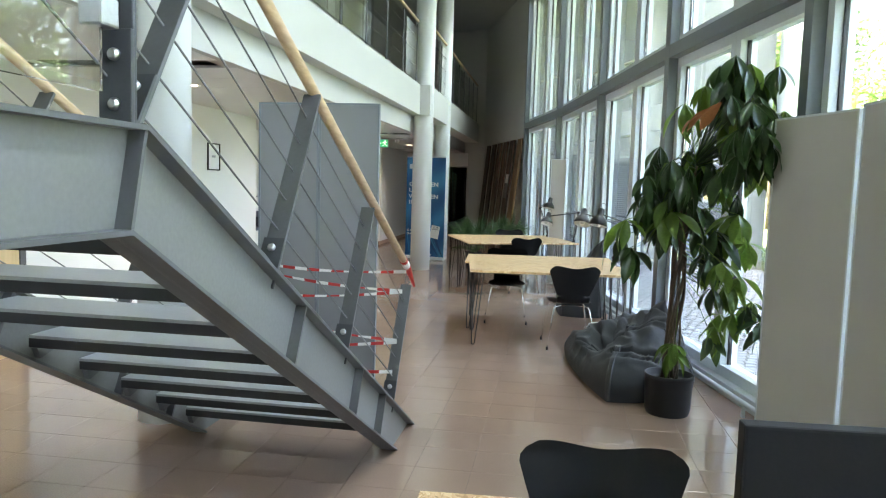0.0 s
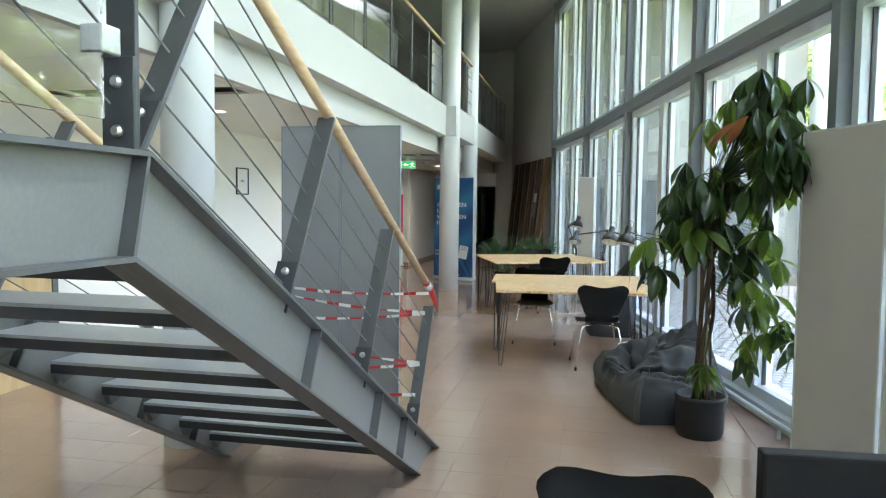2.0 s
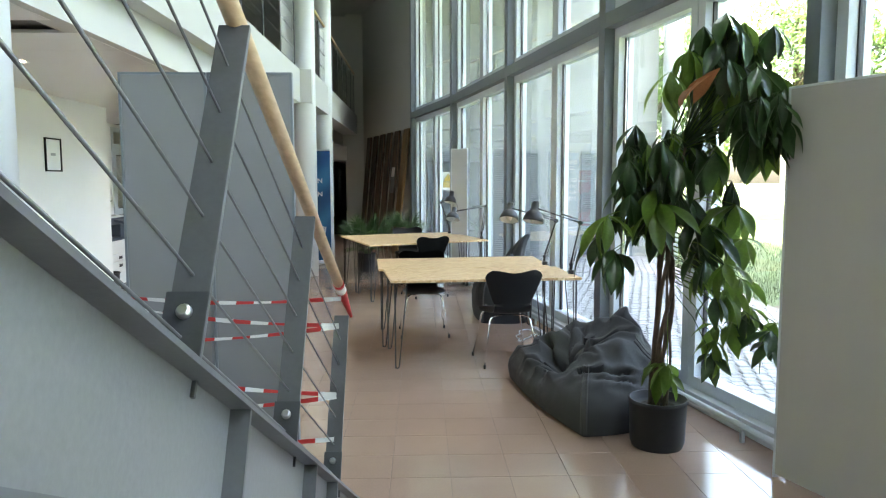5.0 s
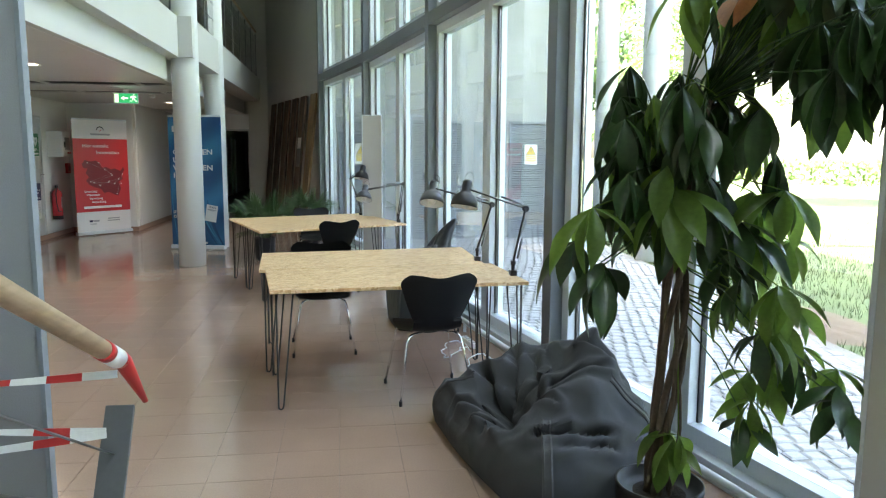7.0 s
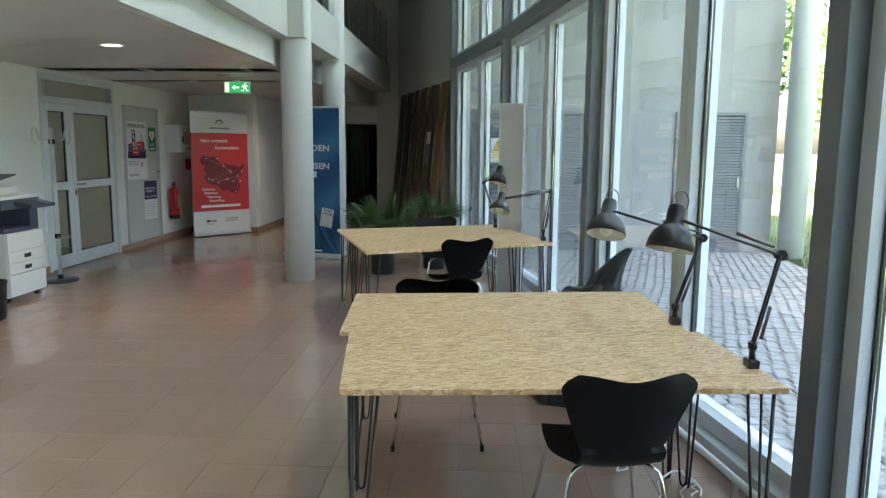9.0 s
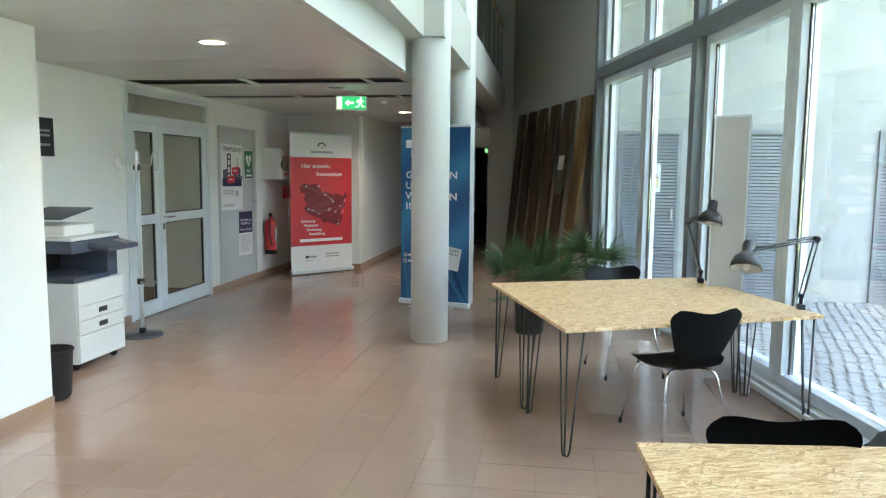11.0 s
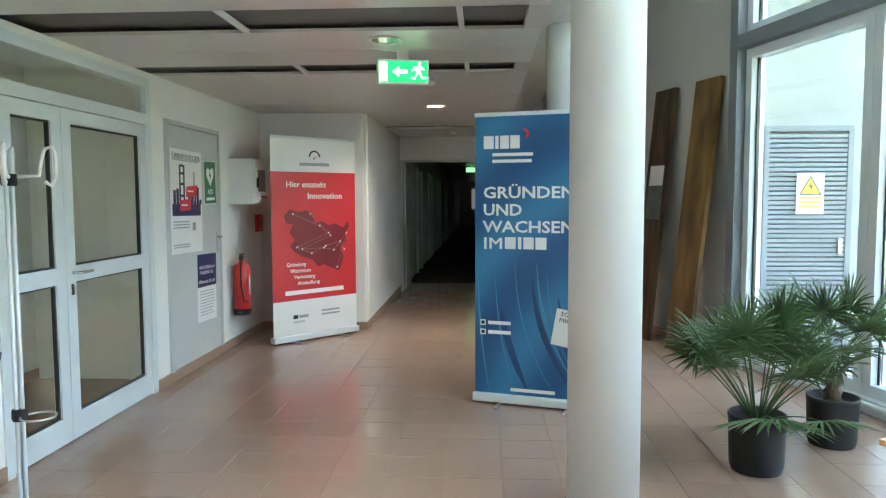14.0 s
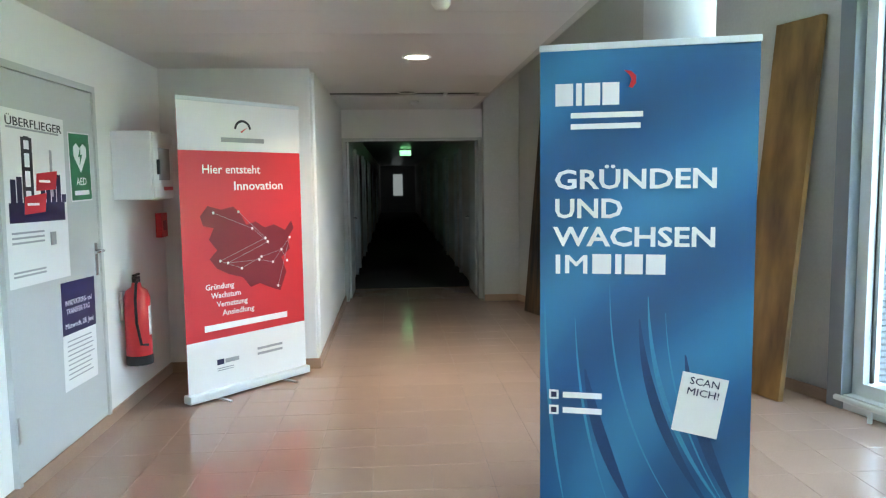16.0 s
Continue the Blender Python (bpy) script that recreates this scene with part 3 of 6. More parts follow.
table("pale OSB desk on black hairpin legs with a clamp lamp", [(-0.848, 3.684), (0.745, 3.815), (0.665, 4.60), (-0.95, 4.465)], group="OSB desks")
table("pale OSB desk pushed against another one", [(-0.995, 4.469), (0.615, 4.604), (0.60, 5.54), (-1.06, 5.33)], group="OSB desks")
table("pale OSB desk with a clamp lamp by the windows", [(-1.255, 6.96), (0.32, 7.68), (0.08, 8.42), (-1.52, 7.74)], group="OSB desks")
table("pale OSB desk near two potted palms", [(-1.523, 7.746), (0.077, 8.428), (-0.17, 9.18), (-1.79, 8.525)], group="OSB desks")
table("pale OSB desk with a black monitor", [(-0.385, -1.375), (-0.345, -2.17), (1.255, -2.085), (1.215, -1.29)], group="OSB desks")

# ---------------------------------------------------------------- screens
def screen(label, a, b, h, material, t=0.03, trim=M_ALU):
    s = thing("partition_screen", label, "partition", pose(a[0], a[1], 0, 0, 0, math.degrees(math.atan2(b[1] - a[1], b[0] - a[0]))))
    L = math.dist(a, b)
    part("panel", boxed(0.012, L - 0.012, -t / 2, t / 2, 0.02, h - 0.012, 0.003), material, s)
    bm = bmesh.new()
    box(bm, 0, 0.0118, -t / 2 - 0.003, t / 2 + 0.003, 0, h)
    box(bm, L - 0.0118, L, -t / 2 - 0.003, t / 2 + 0.003, 0, h)
    box(bm, 0.0118, L - 0.0118, -t / 2 - 0.003, t / 2 + 0.003, h - 0.0118, h)
    part("edge_trim", bm, trim, s)
    return s


screen("grey felt partition screen standing by the stairs", (-2.06, 1.47), (-1.64, 1.47), 2.08, M_FELT, trim=M_MULL)
screen("grey felt partition screen standing by the stairs", (-1.635, 1.47), (-1.225, 1.47), 2.08, M_FELT, trim=M_MULL)
screen("pale grey linen partition screen before the windows", (1.26, 1.49), (1.49, 0.845), 2.02, M_LINEN)
screen("pale grey linen partition screen before the windows", (1.505, 0.83), (1.60, -0.25), 2.04, M_LINEN)
screen("narrow pale grey partition screen by the far windows", (-0.15, 8.76), (0.10, 8.71), 2.03, M_LINEN)


# ---------------------------------------------------------------- unseen wall and high glazing added behind the start for light
structure("wall_behind", boxed(-6.3, 2.2, -9.4, -9.2, 0, 2.83), M_WALL, "unseen white wall added below a strip of high windows", "wall")
bm = bmesh.new()
for k in range(7):
    x = -6.25 + k * 1.40
    box(bm, x - 0.05, x + 0.05, -9.4, -9.2, 2.83, TOP)
facade = structure("window_back", bm, M_MULL, "unseen high window strip with grey steel bars, added for light", "window")
pane = part("pane", boxed(-6.3, 2.2, -9.31, -9.30, 2.84, TOP - 0.01), M_GLASS, facade)
pane.visible_shadow = False


# ---------------------------------------------------------------- chairs
def shell_point(u, v):
    """Seat and back of a bent-plywood chair; v runs from the front edge (0) to the top (1), u across (-1..1)."""
    if v < 0.42:
        s = v / 0.42
        w = 0.215 - 0.03 * (1 - s) ** 3 - 0.06 * max(0, (s - 0.55) / 0.45) ** 2
        y, z = 0.23 - 0.40 * s, 0.445 - 0.012 * math.sin(s * math.pi) + 0.012 * abs(u) ** 2 - 0.03 * max(0, 0.18 - s)
    elif v < 0.58:
        a = (v - 0.42) / 0.16
        w = 0.155 + 0.0 * a
        y, z = -0.17 - 0.075 * math.sin(a * math.pi / 2), 0.445 + 0.085 * (1 - math.cos(a * math.pi / 2)) + 0.012 * u * u
    else:
        s = (v - 0.58) / 0.42
        w = 0.150 + 0.092 * min(1, s / 0.8) ** 0.85 - 0.055 * max(0, (s - 0.80) / 0.20) ** 2.4
        y, z = -0.245 - 0.07 * s, 0.53 + 0.295 * s
        z -= 0.022 * (0.5 + 0.5 * math.cos(min(1, abs(u) / 0.92) * math.pi)) * max(0, (s - 0.55) / 0.45)
        y += 0.03 * u * u
    return (u * w, y, z)


def chair(label, m):
    c = thing("shell_chair", label, "chair", m, "black shell chairs")
    bm = bmesh.new()
    NU, NV = 20, 34
    grid = [[bm.verts.new(shell_point(-1 + 2 * i / NU, j / NV)) for i in range(NU + 1)] for j in range(NV + 1)]
    for j in range(NV):
        for i in range(NU):
            bm.faces.new((grid[j][i], grid[j][i + 1], grid[j + 1][i + 1], grid[j + 1][i]))
    bmesh.ops.solidify(bm, geom=bm.faces[:], thickness=0.010)
    sh = part("shell", bm, M_BLACK, c, smooth=True)
    for sx in (-1, 1):
        for sy in (-1, 1):
            part("leg", tubed([(sx * 0.05, sy * 0.05 - 0.01, 0.418), (sx * 0.14, sy * 0.13, 0.418), (sx * 0.165, sy * 0.15, 0.405), (sx * 0.175, sy * 0.16, 0.38), (sx * 0.235, sy * 0.235, 0.012)], 0.0075, 10), M_CHROME, c)
            part("foot_cap", moved(lathe([(0.011, 0.0), (0.011, 0.03), (0.008, 0.034)], 10), pose(sx * 0.235, sy * 0.235, 0)), M_PLASTIC, c)
    part("hub", moved(lathe([(0.07, 0), (0.08, 0.01), (0.06, 0.022)], 20), pose(0, -0.01, 0.412)), M_PLASTIC, c)
    return c


first = chair("black plywood shell chair with chrome legs at a desk", pose(0.12, 3.97, 0, 0, 0, 8))
for x, y, a, lab in ((-0.58, 5.12, 184, "black plywood shell chair facing the paired desks"), (-0.56, 7.55, 25, "black plywood shell chair drawn up to a desk"),
                     (-0.74, 8.90, 197, "black plywood shell chair by the potted palms"), (0.11, -1.42, 180, "black plywood shell chair at the monitor desk"),
                     (0.79, -1.40, 184, "black plywood shell chair at the monitor desk")):
    tagged(copy_thing(first, pose(x, y, 0, 0, 0, a)), lab)


# ---------------------------------------------------------------- desk lamps
def desk_lamp(label, base, elbow, head, dark):
    """Clamp-on arm lamp: clamp, two sprung arms, bell shade and a carrying loop."""
    bx, by, bz = base
    t = thing("desk_lamp", label, "desk lamp", pose(bx, by, bz), "clamp lamps")
    e, h = Vector(elbow) - Vector(base), Vector(head) - Vector(base)
    metal = M_BLACKSTEEL
    bm = boxed(-0.022, 0.022, -0.03, 0.03, 0.0, 0.035, 0.004)
    box(bm, -0.012, 0.012, 0.03, 0.04, -0.06, 0.03)
    part("clamp", bm, metal, t)
    part("swivel", moved(lathe([(0.012, 0.03), (0.012, 0.07), (0.018, 0.075), (0.018, 0.10)], 12), pose(0, 0, 0)), metal, t)
    k = Vector((0, 0, 0.09))
    side = (e - k).cross(h - e).normalized() * 0.017
    for a, b in ((k, e), (e, h)):
        p = part("arm", tubed([a + side, b + side], 0.005, 8), metal, t)
        part("arm", tubed([a - side, b - side], 0.005, 8), metal, t)
        d = b - a
        off = d.cross(side).normalized() * 0.022
        part("spring", tubed([a + off + d * 0.08, a + off + d * 0.45], 0.007, 8), M_CABLE, p)
    part("joint", moved(lathe([(0.02, -0.02), (0.02, 0.02)], 14), Matrix.Translation(e) @ pose(0, 0, 0, 90, 0, 0)), metal, t)
    tilt = pose(0, 0, 0, -12 if dark else -24, 10, 0)
    hm = Matrix.Translation(h + Vector((-0.02, 0, -0.03))) @ tilt
    shade = lathe([(0.032, 0.075), (0.035, 0.06), (0.035, 0.015), (0.052, 0.0), (0.074, -0.022), (0.088, -0.055), (0.093, -0.09), (0.090, -0.09), (0.084, -0.055), (0.070, -0.024), (0.036, -0.002)], 28, cap=False)
    s = part("shade", moved(shade, hm), M_BLACKSTEEL if dark else M_DSTEEL, t)
    part("cap", moved(lathe([(0.035, 0.06), (0.03, 0.085), (0.012, 0.095)], 20), hm), M_BLACKSTEEL, s)
    part("bulb", moved(lathe([(0.012, 0.0), (0.014, -0.03), (0.03, -0.06), (0.03, -0.075), (0.015, -0.095)], 18), hm), M_WHITE, s)
    part("inner_shade", moved(lathe([(0.034, -0.006), (0.068, -0.027), (0.082, -0.056), (0.089, -0.0895)], 28, cap=False), hm), M_WHITE, s)
    part("loop", tubed([hm @ Vector((0.03 * math.cos(a) + 0.01, 0, 0.10 + 0.045 * math.sin(a))) for a in np.linspace(-0.5, 3.6, 12)], 0.003, 6), M_CABLE, s)
    return t


desk_lamp("black clamp lamp with sprung arms on an OSB desk", (0.70, 4.06, 0.745), (0.775, 4.05, 1.19), (0.405, 4.10, 1.315), True)
desk_lamp("grey clamp lamp with sprung arms on an OSB desk", (0.587, 4.74, 0.745), (0.69, 4.72, 1.17), (0.27, 4.75, 1.29), False)
desk_lamp("grey clamp lamp with sprung arms by the windows", (0.24, 7.86, 0.745), (0.29, 7.80, 1.20), (-0.14, 7.62, 1.14), False)
desk_lamp("black clamp lamp with its head bent down", (-0.17, 8.90, 0.745), (-0.30, 8.80, 1.22), (-0.13, 8.72, 1.34), True)


# ---------------------------------------------------------------- bean bags
M_SEAM = mat("seam_canvas", (0.075, 0.08, 0.085), 0.85, vary=0.2, scale=30, fine=320, bump=0.3)


def bean_bag(label, m, corners, marks, pleats, folds=()):
    """A slumped canvas sack: an outline with blunt corners, a height field through a few marks, folds and stitched seams."""
    b = thing("bean_bag", label, "bean bag", m, "charcoal bean bags")
    cx = sum(c[0] for c in corners) / len(corners)
    cy = sum(c[1] for c in corners) / len(corners)

    def reach(a):
        """Distance from the middle to the outline in direction a, slightly bulged between the corners."""
        best = 1e9
        for (x0, y0), (x1, y1) in zip(corners, corners[1:] + corners[:1]):
            ex, ey = x1 - x0, y1 - y0
            den = math.cos(a) * ey - math.sin(a) * ex
            if abs(den) < 1e-9:
                continue
            t = ((x0 - cx) * ey - (y0 - cy) * ex) / den
            s = ((x0 - cx) * math.sin(a) - (y0 - cy) * math.cos(a)) / den
            if t > 0 and -1e-6 <= s <= 1 + 1e-6:
                best = min(best, t * (1 + 0.10 * math.sin(math.pi * min(max(s, 0), 1))))
        return best

    def height(x, y):
        top, low = 0.0, 0.0
        for mx, my, mz in marks:
            w = 1 / ((x - mx) ** 2 + (y - my) ** 2 + 0.004) ** 1.5
            top, low = top + w * mz, low + w
        return top / low

    def crease(x, y, z):
        f = 0.0
        for k, (fx, fy) in enumerate(((7, 2), (3, 6), (9, 8))):
            f += (0.020, 0.018, 0.007)[k] * (1 - abs(noise.noise(Vector((x * fx + k, y * fy, z * 5))) * 3.2)) * 0.5
        for px, py, pn in pleats:
            d = math.hypot(x - px, y - py)
            f += 0.030 * math.exp(-((d - 0.22) / 0.15) ** 2) * abs(math.sin(pn * math.atan2(y - py, x - px) + 3 * noise.noise(Vector((x * 3, y * 3, 0))))) ** 0.6 * 0.9
        wob = 0.03 * noise.noise(Vector((x * 9, y * 9, 1.7)))
        for x0, y0, x1, y1, deep, wide in folds:
            ex, ey = x1 - x0, y1 - y0
            s = min(1, max(0, ((x - x0) * ex + (y - y0) * ey) / (ex * ex + ey * ey + 1e-9)))
            d = math.hypot(x - x0 - s * ex, y - y0 - s * ey) + wob * 0.4
            f -= 1.4 * deep * (math.exp(-abs(d) / wide) - 0.35 * math.exp(-((abs(d) - 2.2 * wide) / (1.3 * wide)) ** 2))
        return f - 0.01

    def skin(a, t):
        R = reach(a)
        if t < 0.4:
            s = t / 0.4
            r = R * (1 + 0.05 * math.sin(s * math.pi) - 0.10 * s * s)
            x, y = cx + r * math.cos(a), cy + r * math.sin(a)
            z = height(x, y) * (0.80 * s ** 0.8)
        else:
            s = (t - 0.4) / 0.6
            r = R * 0.90 * (1 - s)
            x, y = cx + r * math.cos(a), cy + r * math.sin(a)
            z = height(x, y) * (0.80 + 0.20 * min(1, s * 3.0) ** 0.6)
        c = crease(x, y, z) * (0.3 if t < 0.3 else 0.3 + 0.7 * min(1, (t - 0.3) / 0.12)) * min(1, t * 5)
        return Vector((x + c * math.cos(a), y + c * math.sin(a), max(0.0, z + (c - 0.012 if t > 0 else 0))))

    NA, NT = 220, 76
    bm = bmesh.new()
    rings = [[bm.verts.new(skin(2 * math.pi * i / NA, j / NT)) for i in range(NA)] for j in range(NT)]
    mid = bm.verts.new(skin(0, 1.0))
    for p, q in zip(rings, rings[1:]):
        for i in range(NA):
            bm.faces.new((p[i], p[(i + 1) % NA], q[(i + 1) % NA], q[i]))
    for i in range(NA):
        bm.faces.new((rings[-1][i], rings[-1][(i + 1) % NA], mid))
    bm.faces.new(list(reversed(rings[0])))
    part("cover", bm, M_BAG, b, smooth=True)
    for c in corners:
        a = math.atan2(c[1] - cy, c[0] - cx)
        bm = bmesh.new()
        rows = []
        for t in np.linspace(0.012, 0.60, 46):
            p = skin(a, t)
            row = []
            for half, up in ((-0.024, -0.004), (-0.022, 0.005), (-0.015, 0.008), (-0.009, 0.003), (0.009, 0.003), (0.015, 0.008), (0.022, 0.005), (0.024, -0.004)):
                q = skin(a + half / max(0.10, math.hypot(p.x - cx, p.y - cy)), t)
                row.append(bm.verts.new(q + up * Vector((math.cos(a), math.sin(a), 0.9))))
            rows.append(row)
        for p, q in zip(rows, rows[1:]):
            for k in range(7):
                bm.faces.new((p[k], p[k + 1], q[k + 1], q[k]))
        part("seam", bm, M_SEAM, b, "double-stitched seam band", smooth=True)
    return b


bean_bag("charcoal canvas bean bag slumped by the windows", Matrix.Identity(4), [(0.10, 3.42), (0.38, 2.10), (1.02, 2.40), (1.00, 3.36), (0.56, 3.74)],
         [(0.43, 2.44, 0.36), (0.32, 2.60, 0.31), (0.22, 2.82, 0.28), (0.15, 3.03, 0.25), (0.37, 2.78, 0.13), (0.45, 2.95, 0.11), (0.37, 3.08, 0.15), (0.24, 3.12, 0.29), (0.29, 3.30, 0.33),
          (0.40, 3.42, 0.36), (0.53, 3.25, 0.42), (0.64, 3.38, 0.47), (0.86, 2.98, 0.66), (0.76, 3.2, 0.57), (0.62, 2.96, 0.43), (0.57, 2.62, 0.45), (0.72, 2.62, 0.51), (0.82, 2.75, 0.54), (0.62, 2.38, 0.36),
          (0.86, 2.42, 0.38), (1.05, 3.1, 0.52), (1.05, 2.75, 0.45), (0.60, 3.62, 0.36)], [(0.42, 2.98, 5)],
         [(0.42, 2.40, 0.74, 2.36, 0.026, 0.022), (0.50, 2.27, 0.74, 2.28, 0.015, 0.018), (0.62, 2.86, 0.84, 2.76, 0.045, 0.025), (0.80, 2.98, 0.95, 2.84, 0.03, 0.02), (0.44, 3.05, 0.35, 2.64, 0.05, 0.028),
          (0.34, 3.40, 0.43, 2.98, 0.05, 0.022), (0.16, 3.10, 0.40, 2.98, 0.045, 0.02), (0.20, 2.90, 0.38, 2.86, 0.03, 0.018), (0.56, 3.44, 0.48, 3.02, 0.045, 0.022), (0.62, 3.22, 0.54, 2.78, 0.022, 0.014),
          (0.48, 2.75, 0.56, 2.55, 0.02, 0.014), (0.70, 3.3, 0.66, 3.0, 0.018, 0.014)])
bean_bag("charcoal canvas bean bag behind the paired desks", Matrix.Identity(4), [(0.02, 6.45), (0.06, 5.62), (0.52, 5.60), (0.60, 6.02), (0.42, 6.55)],
         [(0.50, 5.93, 0.88), (0.20, 5.75, 0.50), (0.10, 6.20, 0.40), (0.38, 6.3, 0.62), (0.35, 5.8, 0.72), (0.30, 6.05, 0.66)], [(0.48, 5.92, 4)],
         [(0.50, 5.92, 0.51, 5.94, -0.09, 0.045), (0.22, 5.72, 0.44, 5.86, 0.04, 0.02), (0.18, 6.1, 0.42, 5.96, 0.04, 0.02), (0.34, 5.63, 0.47, 5.82, 0.035, 0.02), (0.12, 5.82, 0.22, 6.2, 0.035, 0.02)])


# ---------------------------------------------------------------- plants
def pot(parent, r, h, soil=True):
    part("pot", lathe([(r * 0.86, 0.0), (r * 0.93, h * 0.12), (r * 0.98, h * 0.9), (r, h * 0.92), (r, h), (r * 0.94, h), (r * 0.92, h * 0.86), (r * 0.6, h * 0.845)], 36, cap=False), M_PLASTIC, parent)
    bm = lathe([(r * 0.6, h * 0.8), (r * 0.93, h * 0.80), (r * 0.5, h * 0.84), (0.01, h * 0.85)], 24)
    part("soil", bm, M_SOIL, parent)


def leaf_mesh(name, L, w, droop, material, fold=0.25, seg=7):
    """One pointed leaf along +y, folded at its midrib and bending down."""
    bm = bmesh.new()
    rows = []
    for j in range(seg + 1):
        t = j / seg
        ww = w * (math.sin(math.pi * t ** 1.2) ** 0.95 if 0 < t < 1 else 0.03)
        y = L * (t - 0.12 * droop * t * t)
        z = -droop * L * t * t * 0.75
        wave = 0.05 * w * math.sin(t * 11)
        rows.append([bm.verts.new((-ww, y, z + fold * ww + wave)), bm.verts.new((-ww * 0.5, y, z + fold * ww * 0.3)), bm.verts.new((0, y, z)),
                     bm.verts.new((ww * 0.5, y, z + fold * ww * 0.3)), bm.verts.new((ww, y, z + fold * ww - wave))])
    for a, b in zip(rows, rows[1:]):
        for i in range(4):
            bm.faces.new((a[i], a[i + 1], b[i + 1], b[i])).smooth = True
    me = bpy.data.meshes.new(name)
    bm.to_mesh(me)
    bm.free()
    me.materials.append(material)
    return me


plant = thing("money_tree", "tall potted plant with plaited trunks and glossy palmate leaves", "plant", pose(0.785, 1.96, 0))
pot(plant, 0.168, 0.285)
rp = random.Random(11)
stems = []
for k in range(7):
    a0 = k * 0.9
    pts, rad = [], []
    for j in range(15):
        t = j / 14
        a = a0 + t * (5.2 if k < 5 else 1.0)
        r = (0.045 + 0.02 * math.sin(t * 9 + k)) * (1 - 0.2 * t) + (0.05 * max(0, t - 0.75) * 4 if k > 3 else 0)
        z = 0.22 + t * (1.36 + 0.08 * (k % 3))
        pts.append((r * math.cos(a) + 0.02 * t, r * math.sin(a), z))
        rad.append(0.017 * (1 - 0.5 * t) if k < 5 else 0.008)
    part("stem", tubed(pts, rad, 8), M_BARK, plant)
    stems.append(Vector(pts[-1]))
LEAVES = [leaf_mesh("leaflet", 0.25, 0.041, d, m, f, 9) for d, m, f in ((0.45, M_LEAF, 0.3), (0.9, M_LEAF, 0.2), (0.7, M_LEAF, 0.45), (0.55, M_LEAF2, 0.3))]
DEAD = leaf_mesh("leaflet", 0.22, 0.05, 0.5, M_DEADLEAF, 0.2)
# clusters: centre relative to the pot, reach of the crown and how many leaf groups
leaf_groups = []
for (cx, cy, cz), (rx, ry, rz), n, kinds in (((0.36, 0.02, 2.36), (0.26, 0.24, 0.16), 16, (0, 1, 3)), ((0.26, 0.0, 2.12), (0.34, 0.30, 0.24), 24, (0, 1, 3, 2)), ((0.38, -0.46, 1.90), (0.20, 0.16, 0.17), 11, (0, 1, 0)), ((0.02, 0.0, 1.70), (0.30, 0.30, 0.26), 34, (0, 1, 2, 0, 3)),
                                             ((0.46, -0.22, 2.00), (0.26, 0.26, 0.24), 20, (0, 1, 3)), ((0.34, -0.04, 1.36), (0.26, 0.22, 0.30), 10, (3, 0, 3, 1)), ((-0.06, 0.02, 1.40), (0.30, 0.28, 0.20), 7, (0, 3, 0)),
                                             ((0.30, -0.16, 1.10), (0.26, 0.22, 0.26), 8, (3, 0, 3)), ((0.42, -0.16, 0.74), (0.24, 0.18, 0.26), 9, (3, 0)), ((-0.36, -0.14, 1.30), (0.16, 0.16, 0.16), 4, (0, 3, 1)), ((0.02, -0.05, 0.50), (0.10, 0.08, 0.10), 3, (3, 3))):
    for i in range(n):
        d = Vector((rp.gauss(0, 1), rp.gauss(0, 1), rp.gauss(0, 1))).normalized() * rp.uniform(0.35, 1.0)
        leaf_groups.append((Vector((cx + d.x * rx, cy + d.y * ry, cz + d.z * rz)), Vector((d.x, d.y, 0.25 + d.z * 0.6)), kinds[i % len(kinds)], 0.80 if cz < 1.2 else 1.0))
core = Vector((0.03, 0, 0))
for i, (c, d, kind, sc) in enumerate(leaf_groups):
    s = min(stems, key=lambda p: (p - c).length)
    foot = s.lerp(core + Vector((0, 0, c.z - 0.1)), 0.6 if c.z < 1.6 else 0.1)
    mid = foot.lerp(c, 0.55) + Vector((0, 0, 0.04))
    tw = part("petiole", tubed([foot, mid, c], [0.0035, 0.003, 0.0025], 5), M_LEAF2 if kind == 3 else M_LEAF, plant)
    yaw = math.atan2(d.y, d.x)
    nl = rp.choice((5, 6, 7))
    for k in range(nl):
        a = yaw + (k / nl) * 2 * math.pi + rp.uniform(-0.2, 0.2)
        size = sc * rp.uniform(0.66, 1.10)
        lf = new("leaflet", LEAVES[kind if k % 3 else (0 if kind != 3 else 3)])
        lf.parent = plant
        tilt = rp.uniform(-82, -28) if c.z > 1.45 else rp.uniform(-70, -10)
        lf.matrix_basis = Matrix.Translation(c) @ Matrix.Rotation(a - math.pi / 2, 4, "Z") @ Matrix.Rotation(radians(tilt), 4, "X") @ Matrix.Rotation(rp.uniform(-0.5, 0.5), 4, "Y") @ Matrix.Diagonal((size, size, size, 1))
for k in range(3):
    lf = new("leaflet", DEAD)
    lf.parent = plant
    lf.matrix_basis = Matrix.Translation((0.06 + 0.06 * k, -0.34 + 0.02 * k, 2.06 + 0.04 * k)) @ pose(0, 0, 0, -20 - 9 * k, 20, 110 - 40 * k)
tagged(plant, group="")


